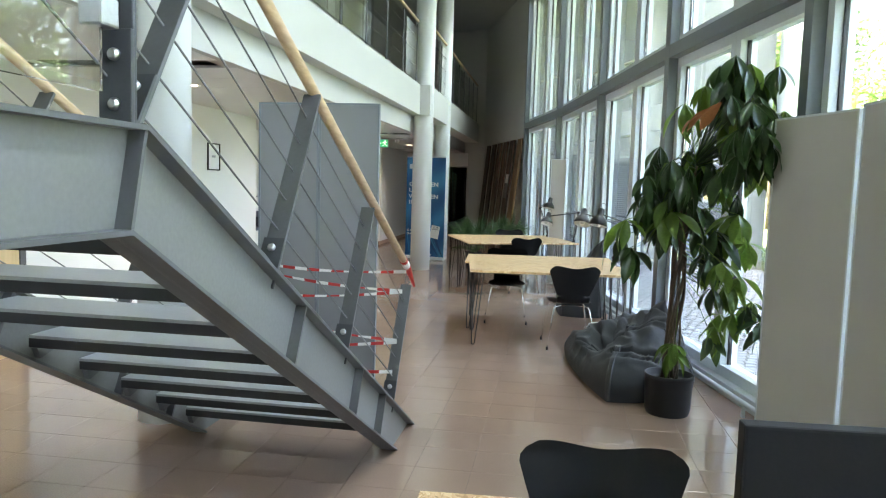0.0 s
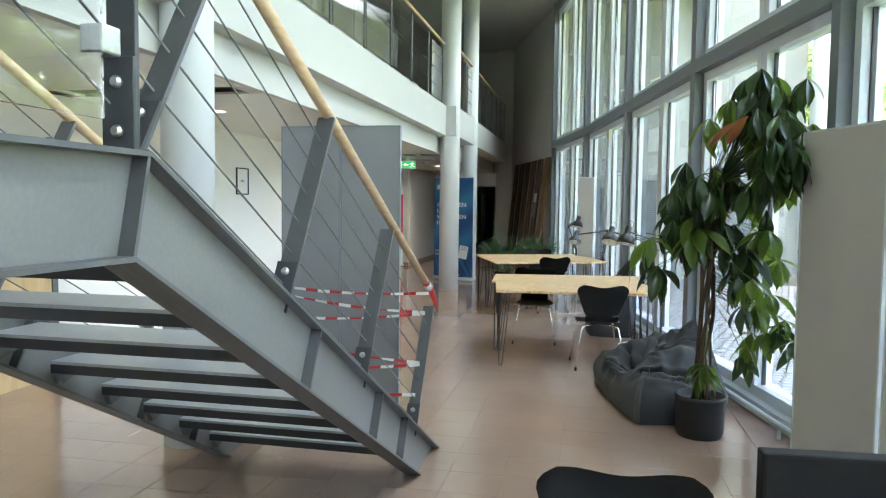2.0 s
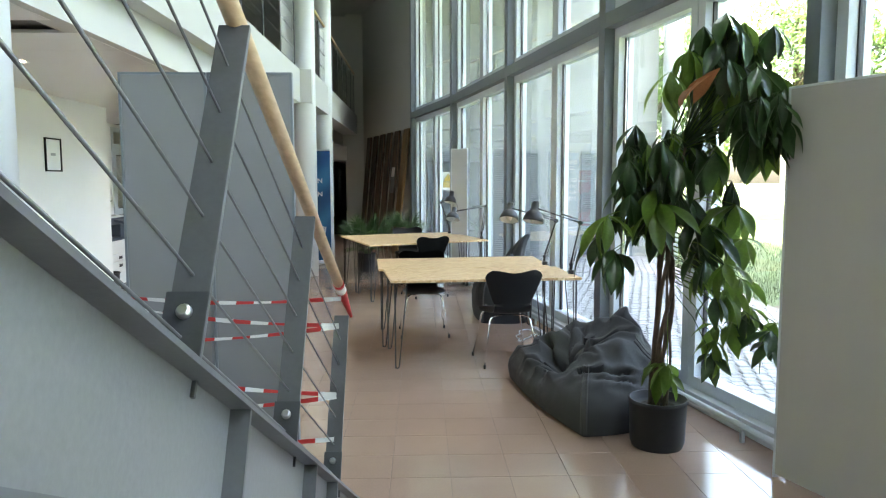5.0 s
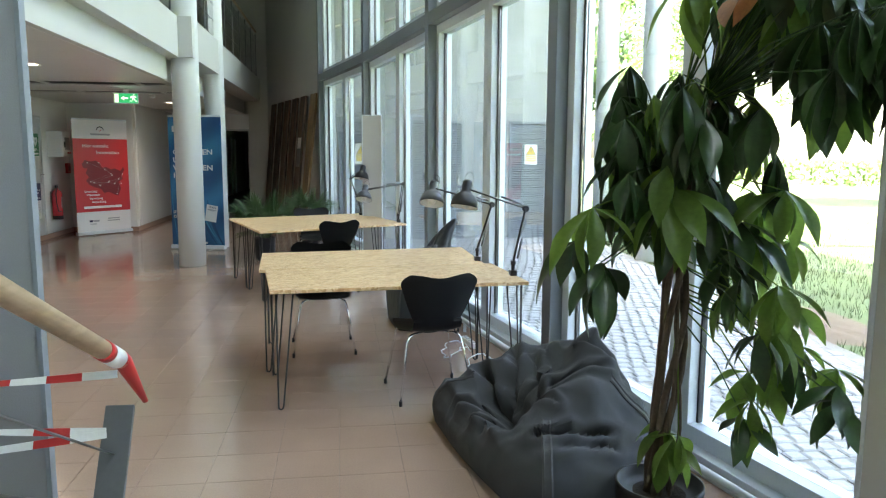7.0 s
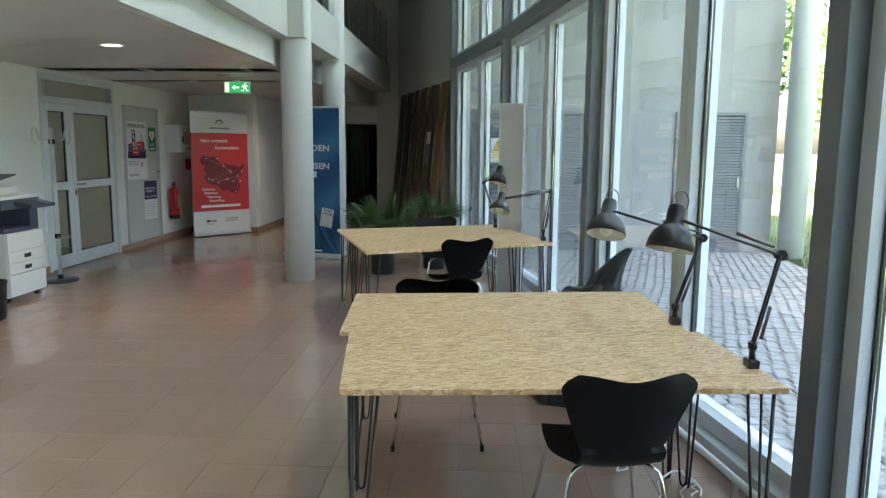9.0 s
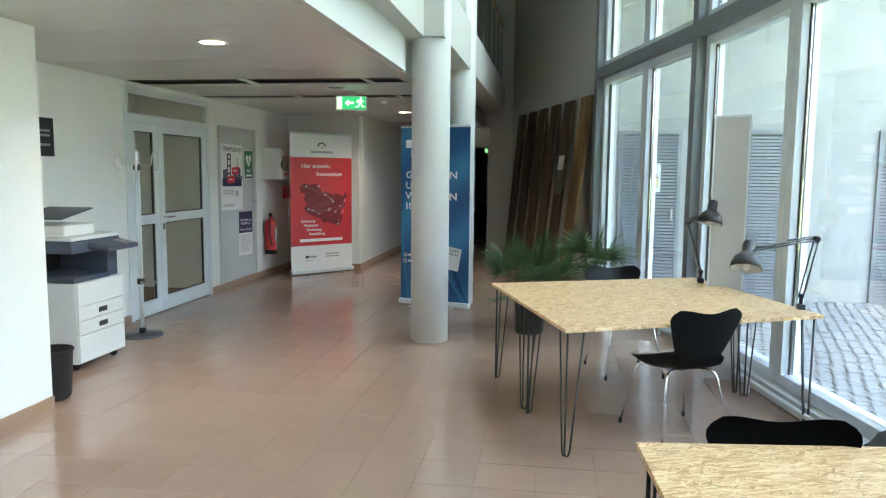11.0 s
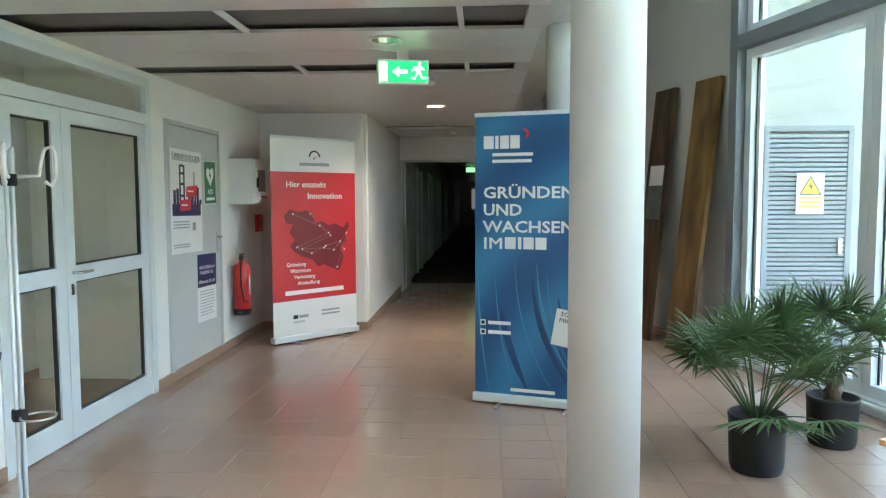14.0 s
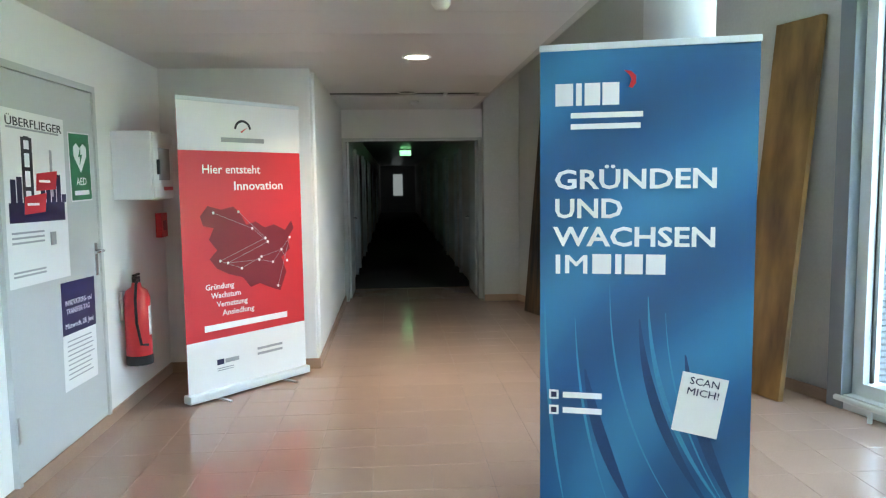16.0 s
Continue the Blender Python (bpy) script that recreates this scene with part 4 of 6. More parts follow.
def palm(label, m, seed, fronds, reach, r, h, trunk=0.0):
    """A potted fan palm: thin stalks, each with a fan of narrow folded segments whose tips droop."""
    p = thing("potted_palm", label, "plant", m, "potted palms")
    pot(p, r, h)
    g = random.Random(seed)
    foot_z = h * 0.84 + trunk
    if trunk:
        prof = [(0.045 + 0.012 * (k % 2) - 0.012 * k / 9, h * 0.8 + (trunk + 0.03) * k / 9) for k in range(10)]
        part("trunk", lathe(prof, 14), M_BARK, p)
    for k in range(fronds):
        a = k * 2.4 + g.uniform(-0.35, 0.35)
        rise = (1.3, 1.0, 0.75, 0.5)[k % 4] + g.uniform(-0.15, 0.15)
        L = reach * g.uniform(0.75, 1.1)
        out = Vector((math.cos(a), math.sin(a), 0))
        up = Vector((0, 0, 1))
        pts = []
        for j in range(8):
            t = j / 7
            pts.append(out * (0.02 + L * math.cos(rise) * t) + up * (foot_z + L * (math.sin(rise) * t + 0.16 * t - 0.22 * t * t)))
        st = part("frond_stalk", tubed(pts, [0.0055 - 0.003 * j / 7 for j in range(8)], 5), M_PALM, p)
        ahead = (pts[-1] - pts[-2]).normalized()
        side = ahead.cross(up).normalized()
        top = side.cross(ahead).normalized()
        hub, size = pts[-1], 0.33 * g.uniform(0.8, 1.1)
        bm = bmesh.new()
        count = 22
        for i in range(count):
            f = (i / (count - 1) - 0.5) * 2
            ang = f * 1.75
            d = (ahead * math.cos(ang) + side * math.sin(ang) + top * (0.20 - 0.28 * abs(f) + g.uniform(-0.05, 0.05))).normalized()
            ll = size * (1.0 - 0.30 * abs(f) ** 2) * g.uniform(0.88, 1.08)
            across = d.cross(top).normalized()
            rows = []
            for t, w in ((0.0, 0.0015), (0.35, 0.0085), (0.62, 0.0075), (0.84, 0.0045), (1.0, 0.0006)):
                c = hub + d * ll * t - up * (0.34 * ll * max(0.0, t - 0.3) ** 1.6)
                rows.append([bm.verts.new(c - across * w + top * w * 0.5), bm.verts.new(c), bm.verts.new(c + across * w + top * w * 0.5)])
            for u, v in zip(rows, rows[1:]):
                for q in (0, 1):
                    bm.faces.new((u[q], u[q + 1], v[q + 1], v[q]))
        part("leaf_blade", bm, M_PALM, st)
    return p


palm("bushy potted fan palm in a black pot beside a desk", pose(-1.54, 10.20, 0), 5, 28, 0.54, 0.155, 0.32)
palm("potted fan palm with a short fibrous trunk by the windows", pose(-0.92, 10.65, 0), 8, 14, 0.36, 0.15, 0.30, 0.24)

# ---------------------------------------------------------------- boards against the end wall
for i, (u, lean) in enumerate(((0.078, 0.29), (0.235, 0.27), (0.375, 0.26), (0.515, 0.25), (0.655, 0.25), (0.80, 0.24))):
    base = Vector((-0.74, 12.98, 0)).lerp(Vector((-2.16, 17.6, 0)), u)
    d = Vector((-1.42, 4.62, 0)).normalized()
    nrm = Vector((-d.y, d.x, 0))
    wv = 0.38 if i else 0.40
    ang = math.degrees(math.atan2(d.y, d.x))
    tiltm = Matrix.Translation(base + nrm * (lean + 0.02)) @ Matrix.Rotation(radians(ang), 4, "Z") @ Matrix.Rotation(math.asin(lean / 2.65), 4, "X")
    bd = solid("plank", boxed(-wv / 2, wv / 2, 0, 0.045, 0, 2.66, 0.004), M_BOARD if i else M_BOARD_LIT, "wide dark weathered board leaning on the wall" if i else "golden brown board leaning on the wall, window light in its tone", "plank", group="leaning boards", m=tiltm)
    if i == 1:
        sheet = solid("pinned_sheet", boxed(-0.16, 0.13, 0.0455, 0.0475, 1.28, 1.86), mat("photo_print", (0.10, 0.11, 0.11), 0.4, vary=0.6, scale=9, bump=0), "dark photo sheet pinned to a leaning board", "sheet", m=tiltm)
        part("paper", boxed(-0.15, 0.12, 0.048, 0.0485, 1.64, 1.85), M_PAPER, sheet)

# ---------------------------------------------------------------- small helpers for flat things
def fit_words(name, text, x, z, width, size, material, parent, y, label="", heavy=0.004):
    """A line of writing whose left foot is at x, z, stretched to a width."""
    ob = words(name, text, size, material, parent, Matrix.Identity(4), label, heavy=heavy)
    xs = [v.co.x for v in ob.data.vertices]
    k = width / max(1e-4, max(xs) - min(xs)) if width else 1.0
    ob.matrix_basis = Matrix.Translation((x, y, z)) @ Matrix.Rotation(radians(90), 4, "X") @ Matrix.Diagonal((k, 1, 1, 1))
    return ob


def plate(name, x0, x1, z0, z1, y, material, parent, label="", t=0.0012):
    return part(name, boxed(x0, x1, y - t, y, z0, z1), material, parent, label)


def outline(name, pts, y, material, parent, label="", t=0.0012):
    return part(name, prism(pts, y - t, y, "y"), material, parent, label)


M_INK = mat("dark_ink", (0.02, 0.02, 0.03), 0.5, bump=0)
M_TEXT = mat("white_print", (0.85, 0.85, 0.85), 0.5, vary=0.01, bump=0)
M_BRED = mat("banner_red", (0.60, 0.025, 0.035), 0.42, vary=0.04, scale=2, bump=0)
M_DRED = mat("dark_red_print", (0.20, 0.008, 0.02), 0.42, vary=0.08, scale=12, bump=0)
M_NAVY = mat("navy_print", (0.015, 0.018, 0.07), 0.45, vary=0.15, scale=8, bump=0)
M_GREY = mat("grey_print", (0.35, 0.36, 0.38), 0.5, bump=0)
M_GREEN = mat("green_print", (0.01, 0.17, 0.07), 0.45, bump=0)
M_YELLOW = mat("yellow_print", (0.75, 0.48, 0.02), 0.45, bump=0)


def mat_blue():
    """Blue print with pale flowing bands."""
    m, nt, b = _nodes("banner_blue")
    n, ln = nt.nodes, nt.links
    tc, mp, wv, cr = n.new("ShaderNodeTexCoord"), n.new("ShaderNodeMapping"), n.new("ShaderNodeTexWave"), n.new("ShaderNodeValToRGB")
    mp.inputs["Location"].default_value = (-1.6, 0, 0.5)
    mp.inputs["Scale"].default_value = (1.0, 1, 0.8)
    wv.wave_type, wv.rings_direction = "RINGS", "Y"
    ln.new(tc.outputs["Object"], mp.inputs[0])
    wv.inputs["Scale"].default_value, wv.inputs["Distortion"].default_value = 0.55, 2.2
    wv.inputs["Detail"].default_value, wv.inputs["Detail Scale"].default_value = 1.5, 0.8
    ln.new(mp.outputs[0], wv.inputs["Vector"])
    cr.color_ramp.elements[0].color, cr.color_ramp.elements[1].color = (0.008, 0.085, 0.225, 1), (0.028, 0.20, 0.40, 1)
    e = cr.color_ramp.elements.new(0.45)
    e.color = (0.012, 0.12, 0.29, 1)
    ln.new(wv.outputs["Fac"], cr.inputs[0]), ln.new(cr.outputs[0], b.inputs["Base Color"])
    b.inputs["Roughness"].default_value = 0.4
    return m


def banner(label, a, b, h, material, foot=0.3):
    """A roll-up banner: cassette with swing-out feet, hanging print and top rail."""
    L = math.dist(a, b)
    s = thing("rollup_banner", label, "banner", pose(a[0], a[1], 0, 0, 0, math.degrees(math.atan2(b[1] - a[1], b[0] - a[0]))), "roll-up banners")
    part("base_cassette", boxed(-0.012, L + 0.012, -0.045, 0.045, 0.014, 0.075, 0.012), M_ALU, s)
    for x in (0.22 * L, 0.78 * L):
        part("foot", boxed(x - 0.012, x + 0.012, -0.16, 0.16, 0.0, 0.014, 0.003), M_BOLT, s)
    pr = part("print", boxed(0, L, -0.0015, 0.0, 0.07, h), material, s)
    part("top_rail", boxed(-0.004, L + 0.004, -0.009, 0.009, h, h + 0.028, 0.004), M_ALU, s)
    part("pole", tubed([(L / 2, 0.02, 0.05), (L / 2, 0.02, h)], 0.008, 8), M_BOLT, s)
    return s, L, pr


kitz, KL, kp = banner("tall blue roll-up banner with white capitals beside a column", (-3.122, 11.475), (-2.272, 11.225), 2.10, mat_blue())
Y = -0.003
fit_words("lettering", "GRÜNDEN", 0.06, 1.515, 0.665, 0.116, M_TEXT, kp, Y, heavy=0.022)
fit_words("lettering", "UND", 0.06, 1.39, 0.285, 0.116, M_TEXT, kp, Y, heavy=0.022)
fit_words("lettering", "WACHSEN", 0.06, 1.268, 0.672, 0.116, M_TEXT, kp, Y, heavy=0.022)
fit_words("lettering", "I", 0.06, 1.146, 0.02, 0.116, M_TEXT, kp, Y, heavy=0.022)
for sx in (0.0, 0.004):
    fit_words("lettering", "M", 0.098 + sx, 1.146, 0.092, 0.118, M_TEXT, kp, Y - 0.1 * sx)
for x, w in ((0.225, 0.08), (0.322, 0.026), (0.362, 0.075), (0.45, 0.08)):
    plate("name_mark", x, x + w, 1.146, 1.232, Y, M_TEXT, kp)
for x, w in ((0.065, 0.075), (0.152, 0.024), (0.188, 0.065), (0.262, 0.07)):
    plate("name_mark", x, x + w, 1.868, 1.962, Y, M_TEXT, kp)
outline("red_mark", [(0.37, 1.94), (0.385, 1.935), (0.40, 1.955), (0.40, 1.985), (0.38, 2.005), (0.35, 2.01), (0.372, 1.99), (0.382, 1.97)], Y, M_BRED, kp)
plate("small_print", 0.13, 0.43, 1.815, 1.838, Y, M_TEXT, kp)
plate("small_print", 0.13, 0.42, 1.768, 1.791, Y, M_TEXT, kp)
for z in (0.58, 0.51):
    plate("icon", 0.04, 0.082, z, z + 0.042, Y, M_TEXT, kp)
    plate("icon_hole", 0.049, 0.073, z + 0.009, z + 0.033, Y - 0.0014, M_NAVY, kp)
    plate("small_print", 0.10, 0.27 if z > 0.5 else 0.235, z + 0.008, z + 0.034, Y, M_TEXT, kp)
plate("small_print", 0.27, 0.60, 0.10, 0.125, Y, M_TEXT, kp)
card = part("card", boxed(-0.095, 0.095, -0.0015, 0, -0.132, 0.132), M_PAPER, kp, "white card with dark lettering", m=Matrix.Translation((0.68, Y, 0.585)) @ Matrix.Rotation(radians(10), 4, "Y"))
fit_words("lettering", "SCAN", -0.06, 0.085, 0.12, 0.045, M_NAVY, card, -0.003)
fit_words("lettering", "MICH!", -0.065, 0.038, 0.13, 0.045, M_NAVY, card, -0.003)

M_WAVE1 = mat("pale_blue_print", (0.035, 0.25, 0.45), 0.42, vary=0.12, scale=3, bump=0)
M_WAVE2 = mat("deep_blue_print", (0.006, 0.055, 0.165), 0.42, vary=0.15, scale=3, bump=0)
for k, (x0, sweep, top, wide, tone) in enumerate(((0.02, 0.09, 1.02, 0.016, 0), (0.15, 0.16, 0.95, 0.012, 0), (0.17, 0.24, 0.72, 0.055, 1), (0.30, 0.30, 1.10, 0.010, 0), (0.42, 0.34, 0.95, 0.045, 1),
                                                  (0.46, 0.36, 1.05, 0.024, 0), (0.53, 0.30, 0.98, 0.009, 0), (0.60, 0.26, 0.80, 0.05, 1))):
    left, right = [], []
    for j in range(25):
        t = j / 24
        z = top - (top - 0.085) * t
        x = x0 + sweep * ((1.15 - z) / 1.06) ** 2.4
        w = wide * math.sin(math.pi * (0.06 + 0.86 * t)) ** 1.2 / 2
        if x + w < KL - 0.004:
            left.append((x - w, z)), right.append((x + w, z))
    outline("wave_print", left + right[::-1], -0.0019 - 0.00012 * k, M_WAVE2 if tone else M_WAVE1, kp, t=0.0002)

redb, RL, rprint = banner("red and white roll-up banner with a dotted map", (-5.222, 13.395), (-4.505, 14.20), 2.13, M_BRED)
plate("white_field", 0.0, RL, 1.79, 2.13, Y, M_PAPER, rprint)
plate("white_field", 0.0, RL, 0.07, 0.44, Y, M_PAPER, rprint)
ring = [(RL / 2 + 0.075 * math.cos(a), 1.945 + 0.075 * math.sin(a)) for a in np.linspace(0.1, math.pi - 0.1, 16)]
ring += [(RL / 2 + 0.058 * math.cos(a), 1.945 + 0.058 * math.sin(a)) for a in np.linspace(math.pi - 0.1, 0.1, 16)]
outline("arc_mark", ring, Y - 0.002, M_INK, rprint)
outline("needle_mark", [(RL / 2 - 0.02, 1.935), (RL / 2 - 0.01, 1.925), (RL / 2 + 0.045, 1.97)], Y - 0.002, M_BRED, rprint)
plate("name_mark", RL / 2 - 0.19, RL / 2 + 0.19, 1.855, 1.888, Y - 0.002, M_GREY, rprint)
fit_words("lettering", "Hier entsteht", 0.18, 1.63, 0.50, 0.088, M_TEXT, rprint, Y, heavy=0.006)
fit_words("lettering", "Innovation", 0.44, 1.51, 0.45, 0.088, M_TEXT, rprint, Y, heavy=0.016)
rm = random.Random(3)
shape = [(0.14, 1.33), (0.20, 1.40), (0.30, 1.37), (0.40, 1.39), (0.46, 1.33), (0.50, 1.25), (0.58, 1.27), (0.66, 1.22), (0.74, 1.24), (0.84, 1.19), (0.90, 1.26), (0.92, 1.20), (0.86, 1.12),
         (0.88, 1.04), (0.80, 0.98), (0.84, 0.86), (0.78, 0.72), (0.68, 0.76), (0.60, 0.80), (0.52, 0.78), (0.46, 0.86), (0.34, 0.90), (0.25, 0.95), (0.20, 1.02), (0.26, 1.08), (0.20, 1.16), (0.24, 1.24), (0.16, 1.26)]
outline("map_print", [(x * RL, z) for x, z in shape], Y, M_DRED, rprint)
dots = [(0.24, 1.35), (0.44, 1.35), (0.55, 1.22), (0.66, 1.14), (0.68, 1.11), (0.28, 1.00), (0.34, 0.98), (0.45, 0.93), (0.60, 0.98), (0.62, 1.00), (0.72, 0.95), (0.80, 1.04), (0.88, 1.13), (0.85, 0.95), (0.76, 0.76)]
for x, z in dots:
    outline("map_dot", [(x * RL + 0.011 * math.cos(k * math.pi / 4), z + 0.011 * math.sin(k * math.pi / 4)) for k in range(8)], Y - 0.0015, M_TEXT, rprint)
for (x, z), (u, w) in zip(dots, dots[2:]):
    d = Vector((u - x, w - z)).normalized().orthogonal() * 0.0012
    outline("map_line", [(x * RL + d.x, z + d.y), (x * RL - d.x, z - d.y), (u * RL - d.x, w - d.y), (u * RL + d.x, w + d.y)], Y - 0.0012, M_GREY, rprint, t=0.0006)
for i, tx in enumerate(("Gründung", "Wachstum", "Vernetzung", "Ansiedlung")):
    fit_words("lettering", tx, 0.17 + 0.045 * i, 0.80 - 0.066 * i, 0.24 + 0.014 * i, 0.058, M_TEXT, rprint, Y, heavy=0.014)
plate("web_line", 0.15, 0.90, 0.50, 0.545, Y, M_TEXT, rprint)
plate("flag_mark", 0.24, 0.30, 0.245, 0.285, Y - 0.002, M_NAVY, rprint)
plate("small_print", 0.31, 0.43, 0.25, 0.28, Y - 0.002, M_GREY, rprint)
for z in (0.29, 0.25):
    plate("small_print", 0.60, 0.84, z, z + 0.018, Y - 0.002, M_GREY, rprint)
for z in (0.215, 0.20):
    plate("small_print", 0.24, 0.38, z, z + 0.006, Y - 0.002, M_GREY, rprint)


# ---------------------------------------------------------------- left wall: doors and fittings
def on_wall(y, z=0.0):
    """A pose on the left wall: x runs along it, -y points into the hall."""
    return pose(-5.63, y, z, 0, 0, 90)


door = tagged(new("door_1"), "white framed double glass doors, closed", "door", kind="structure")
door.matrix_basis = on_wall(9.82)
DW = 1.81
bm = bmesh.new()
for x0, x1, z0, z1 in ((0, 0.07, 0, 2.43), (DW - 0.07, DW, 0, 2.43), (0.07, DW - 0.07, 2.36, 2.43), (0.07, DW - 0.07, 2.08, 2.16)):
    box(bm, x0, x1, -0.012, 0.08, z0, z1)
part("door_frame", bm, M_ALU, door)
part("transom_pane", boxed(0.07, DW - 0.07, 0.03, 0.038, 2.16, 2.36), M_CLEAR, door)
for x0, x1, hinge in ((0.073, 0.64, 0), (0.644, DW - 0.073, 1)):
    bm = bmesh.new()
    f = 0.10
    for a, b, c, d in ((x0, x0 + f, 0.01, 2.075), (x1 - f, x1, 0.01, 2.075), (x0 + f, x1 - f, 0.01, 0.17), (x0 + f, x1 - f, 1.00, 1.10), (x0 + f, x1 - f, 1.985, 2.075)):
        box(bm, a, b, 0.0, 0.05, c, d)
    leaf = part("door_leaf", bm, M_ALU, door)
    for c, d in ((0.17, 1.00), (1.10, 1.985)):
        bm = bmesh.new()
        for a, b, e, g in ((x0 + f, x0 + f + 0.012, c, d), (x1 - f - 0.012, x1 - f, c, d), (x0 + f + 0.012, x1 - f - 0.012, c, c + 0.012), (x0 + f + 0.012, x1 - f - 0.012, d - 0.012, d)):
            box(bm, a, b, 0.012, 0.04, e, g)
        part("gasket", bm, M_SLOT, leaf)
        part("pane", boxed(x0 + f + 0.012, x1 - f - 0.012, 0.022, 0.030, c + 0.012, d - 0.012), M_CLEAR, leaf)
    if hinge:
        part("door_handle", tubed([(x0 + 0.05, -0.01, 1.06), (x0 + 0.05, -0.06, 1.06), (x0 + 0.19, -0.06, 1.06)], 0.010, 10), M_CHROME, leaf)
        part("lock_plate", boxed(x0 + 0.035, x0 + 0.065, -0.008, 0.0, 0.92, 0.99, 0.003), M_CHROME, leaf)
# small room behind the glass doors
structure("floor_vestibule", boxed(-7.2, -5.86, 9.4, 12.1, -0.2, 0.0), M_TILE, "terracotta floor behind the glass doors", "floor")
structure("wall_vestibule", boxed(-7.4, -6.85, 9.3, 12.2, 0, 2.6), M_WALL, "white wall behind the glass doors", "wall")
# stops short of the back wall: an added gap lets daylight in
structure("wall_vestibule_near", boxed(-6.60, -5.86, 9.3, 9.5, 0, 2.6), M_WALL, "white side wall behind the glass doors", "wall")
structure("wall_vestibule_far", boxed(-6.85, -5.86, 12.0, 12.2, 0, 2.6), M_WALL, "white side wall behind the glass doors", "wall")
structure("ceiling_vestibule", boxed(-7.4, -5.86, 9.3, 12.2, 2.6, 2.8), M_WALL, "white ceiling behind the glass doors", "ceiling")
structure("baseboard_8", boxed(-6.85, -6.836, 9.5, 12.0, 0, 0.085), M_SKIRT, "terracotta tile skirting", "skirting")

gd = tagged(new("door_2"), "plain grey painted service door with posters", "door", kind="structure")
gd.matrix_basis = on_wall(11.87)
part("door_leaf", boxed(0.035, 1.125, -0.016, 0.01, 0.09, 2.12, 0.003), M_GREYDOOR, gd)
bm = bmesh.new()
for a, b, c, d in ((0, 0.033, 0.086, 2.16), (1.127, 1.16, 0.086, 2.16), (0.033, 1.127, 2.123, 2.16)):
    box(bm, a, b, -0.028, 0.01, c, d)
part("door_frame", bm, M_GREYDOOR, gd)
part("door_handle", tubed([(1.07, -0.016, 1.15), (1.07, -0.065, 1.15), (0.955, -0.065, 1.15)], 0.009, 10), M_CHROME, gd)
part("handle_plate", boxed(1.05, 1.09, -0.022, -0.016, 1.00, 1.20, 0.002), M_CHROME, gd)
for z in (0.3, 1.85):
    part("hinge", boxed(0.015, 0.035, -0.034, -0.028, z, z + 0.13, 0.002), M_BOLT, gd)


def poster(name, label, y, z, w, h, tilt=0.0, off=0.0175, grow=(1, 1)):
    p = thing(name, label, "poster", on_wall(y, z) @ pose(0, -off, 0, 0, tilt, 0) @ Matrix.Diagonal((grow[0], 1, grow[1], 1)))
    part("sheet", boxed(0, w, -0.0012, 0, 0, h), M_PAPER, p)
    return p


pa = poster("poster", "white poster with a red and navy bridge picture", 11.92, 1.055, 0.60, 0.88, 1.0, grow=(1.09, 1.0))
sh = pa.children[0]
plate("picture", 0.03, 0.57, 0.32, 0.42, -0.0014, M_NAVY, sh)
rs = random.Random(5)
for x in np.arange(0.05, 0.55, 0.055):
    if 0.12 < x < 0.3:
        continue
    plate("skyline", x, x + 0.045, 0.42, 0.46 + rs.random() * 0.12, -0.0014, M_NAVY, sh)
plate("tower", 0.16, 0.185, 0.40, 0.75, -0.0015, M_INK, sh)
plate("tower", 0.235, 0.26, 0.40, 0.75, -0.0015, M_INK, sh)
for z in (0.48, 0.58, 0.67, 0.735):
    plate("tower_brace", 0.185, 0.235, z, z + 0.02, -0.0015, M_INK, sh)
plate("spire", 0.43, 0.455, 0.45, 0.70, -0.0015, M_GREY, sh)
for x, z in ((0.34, 0.52), (0.22, 0.40)):
    outline("paper_plane", [(x - 0.06, z - 0.04), (x + 0.14, z - 0.03), (x + 0.16, z + 0.07), (x - 0.05, z + 0.05)], -0.0028, M_BRED, sh)
    plate("small_print", x - 0.03, x + 0.08, z + 0.005, z + 0.018, -0.004, M_TEXT, sh)
fit_words("lettering", "ÜBERFLIEGER", 0.03, 0.80, 0.54, 0.062, M_INK, sh, -0.0022)
for z in (0.785, 0.265, 0.24, 0.215, 0.07, 0.05):
    plate("small_print", 0.04, 0.54 if z > 0.7 else 0.34, z, z + 0.010, -0.0014, M_GREY, sh)
plate("small_print", 0.40, 0.46, 0.19, 0.26, -0.0014, M_GREY, sh)
pb = poster("poster", "white and navy notice for an innovation day", 12.425, 0.40, 0.43, 0.64, 1.5, grow=(1.03, 0.96))
sh = pb.children[0]
plate("picture", 0.0, 0.43, 0.33, 0.64, -0.0014, M_NAVY, sh)
fit_words("lettering", "INNOVATIONS- und", 0.04, 0.50, 0.34, 0.045, M_TEXT, sh, -0.0028)
fit_words("lettering", "TRANSFER-TAG", 0.05, 0.45, 0.30, 0.045, M_TEXT, sh, -0.0028)
fit_words("lettering", "Mittwoch, 28. Juni", 0.03, 0.365, 0.36, 0.045, M_TEXT, sh, -0.0028)
for z in np.arange(0.06, 0.31, 0.028):
    plate("small_print", 0.05, 0.40 - 0.07 * rs.random(), z, z + 0.007, -0.0014, M_GREY, sh)
pc = poster("first_aid_sign", "green defibrillator sign with a white heart", 12.645, 1.46, 0.25, 0.38, -1.0, grow=(1.15, 1.06))
sh = pc.children[0]
plate("green_field", 0.008, 0.242, 0.008, 0.372, -0.0014, M_GREEN, sh)
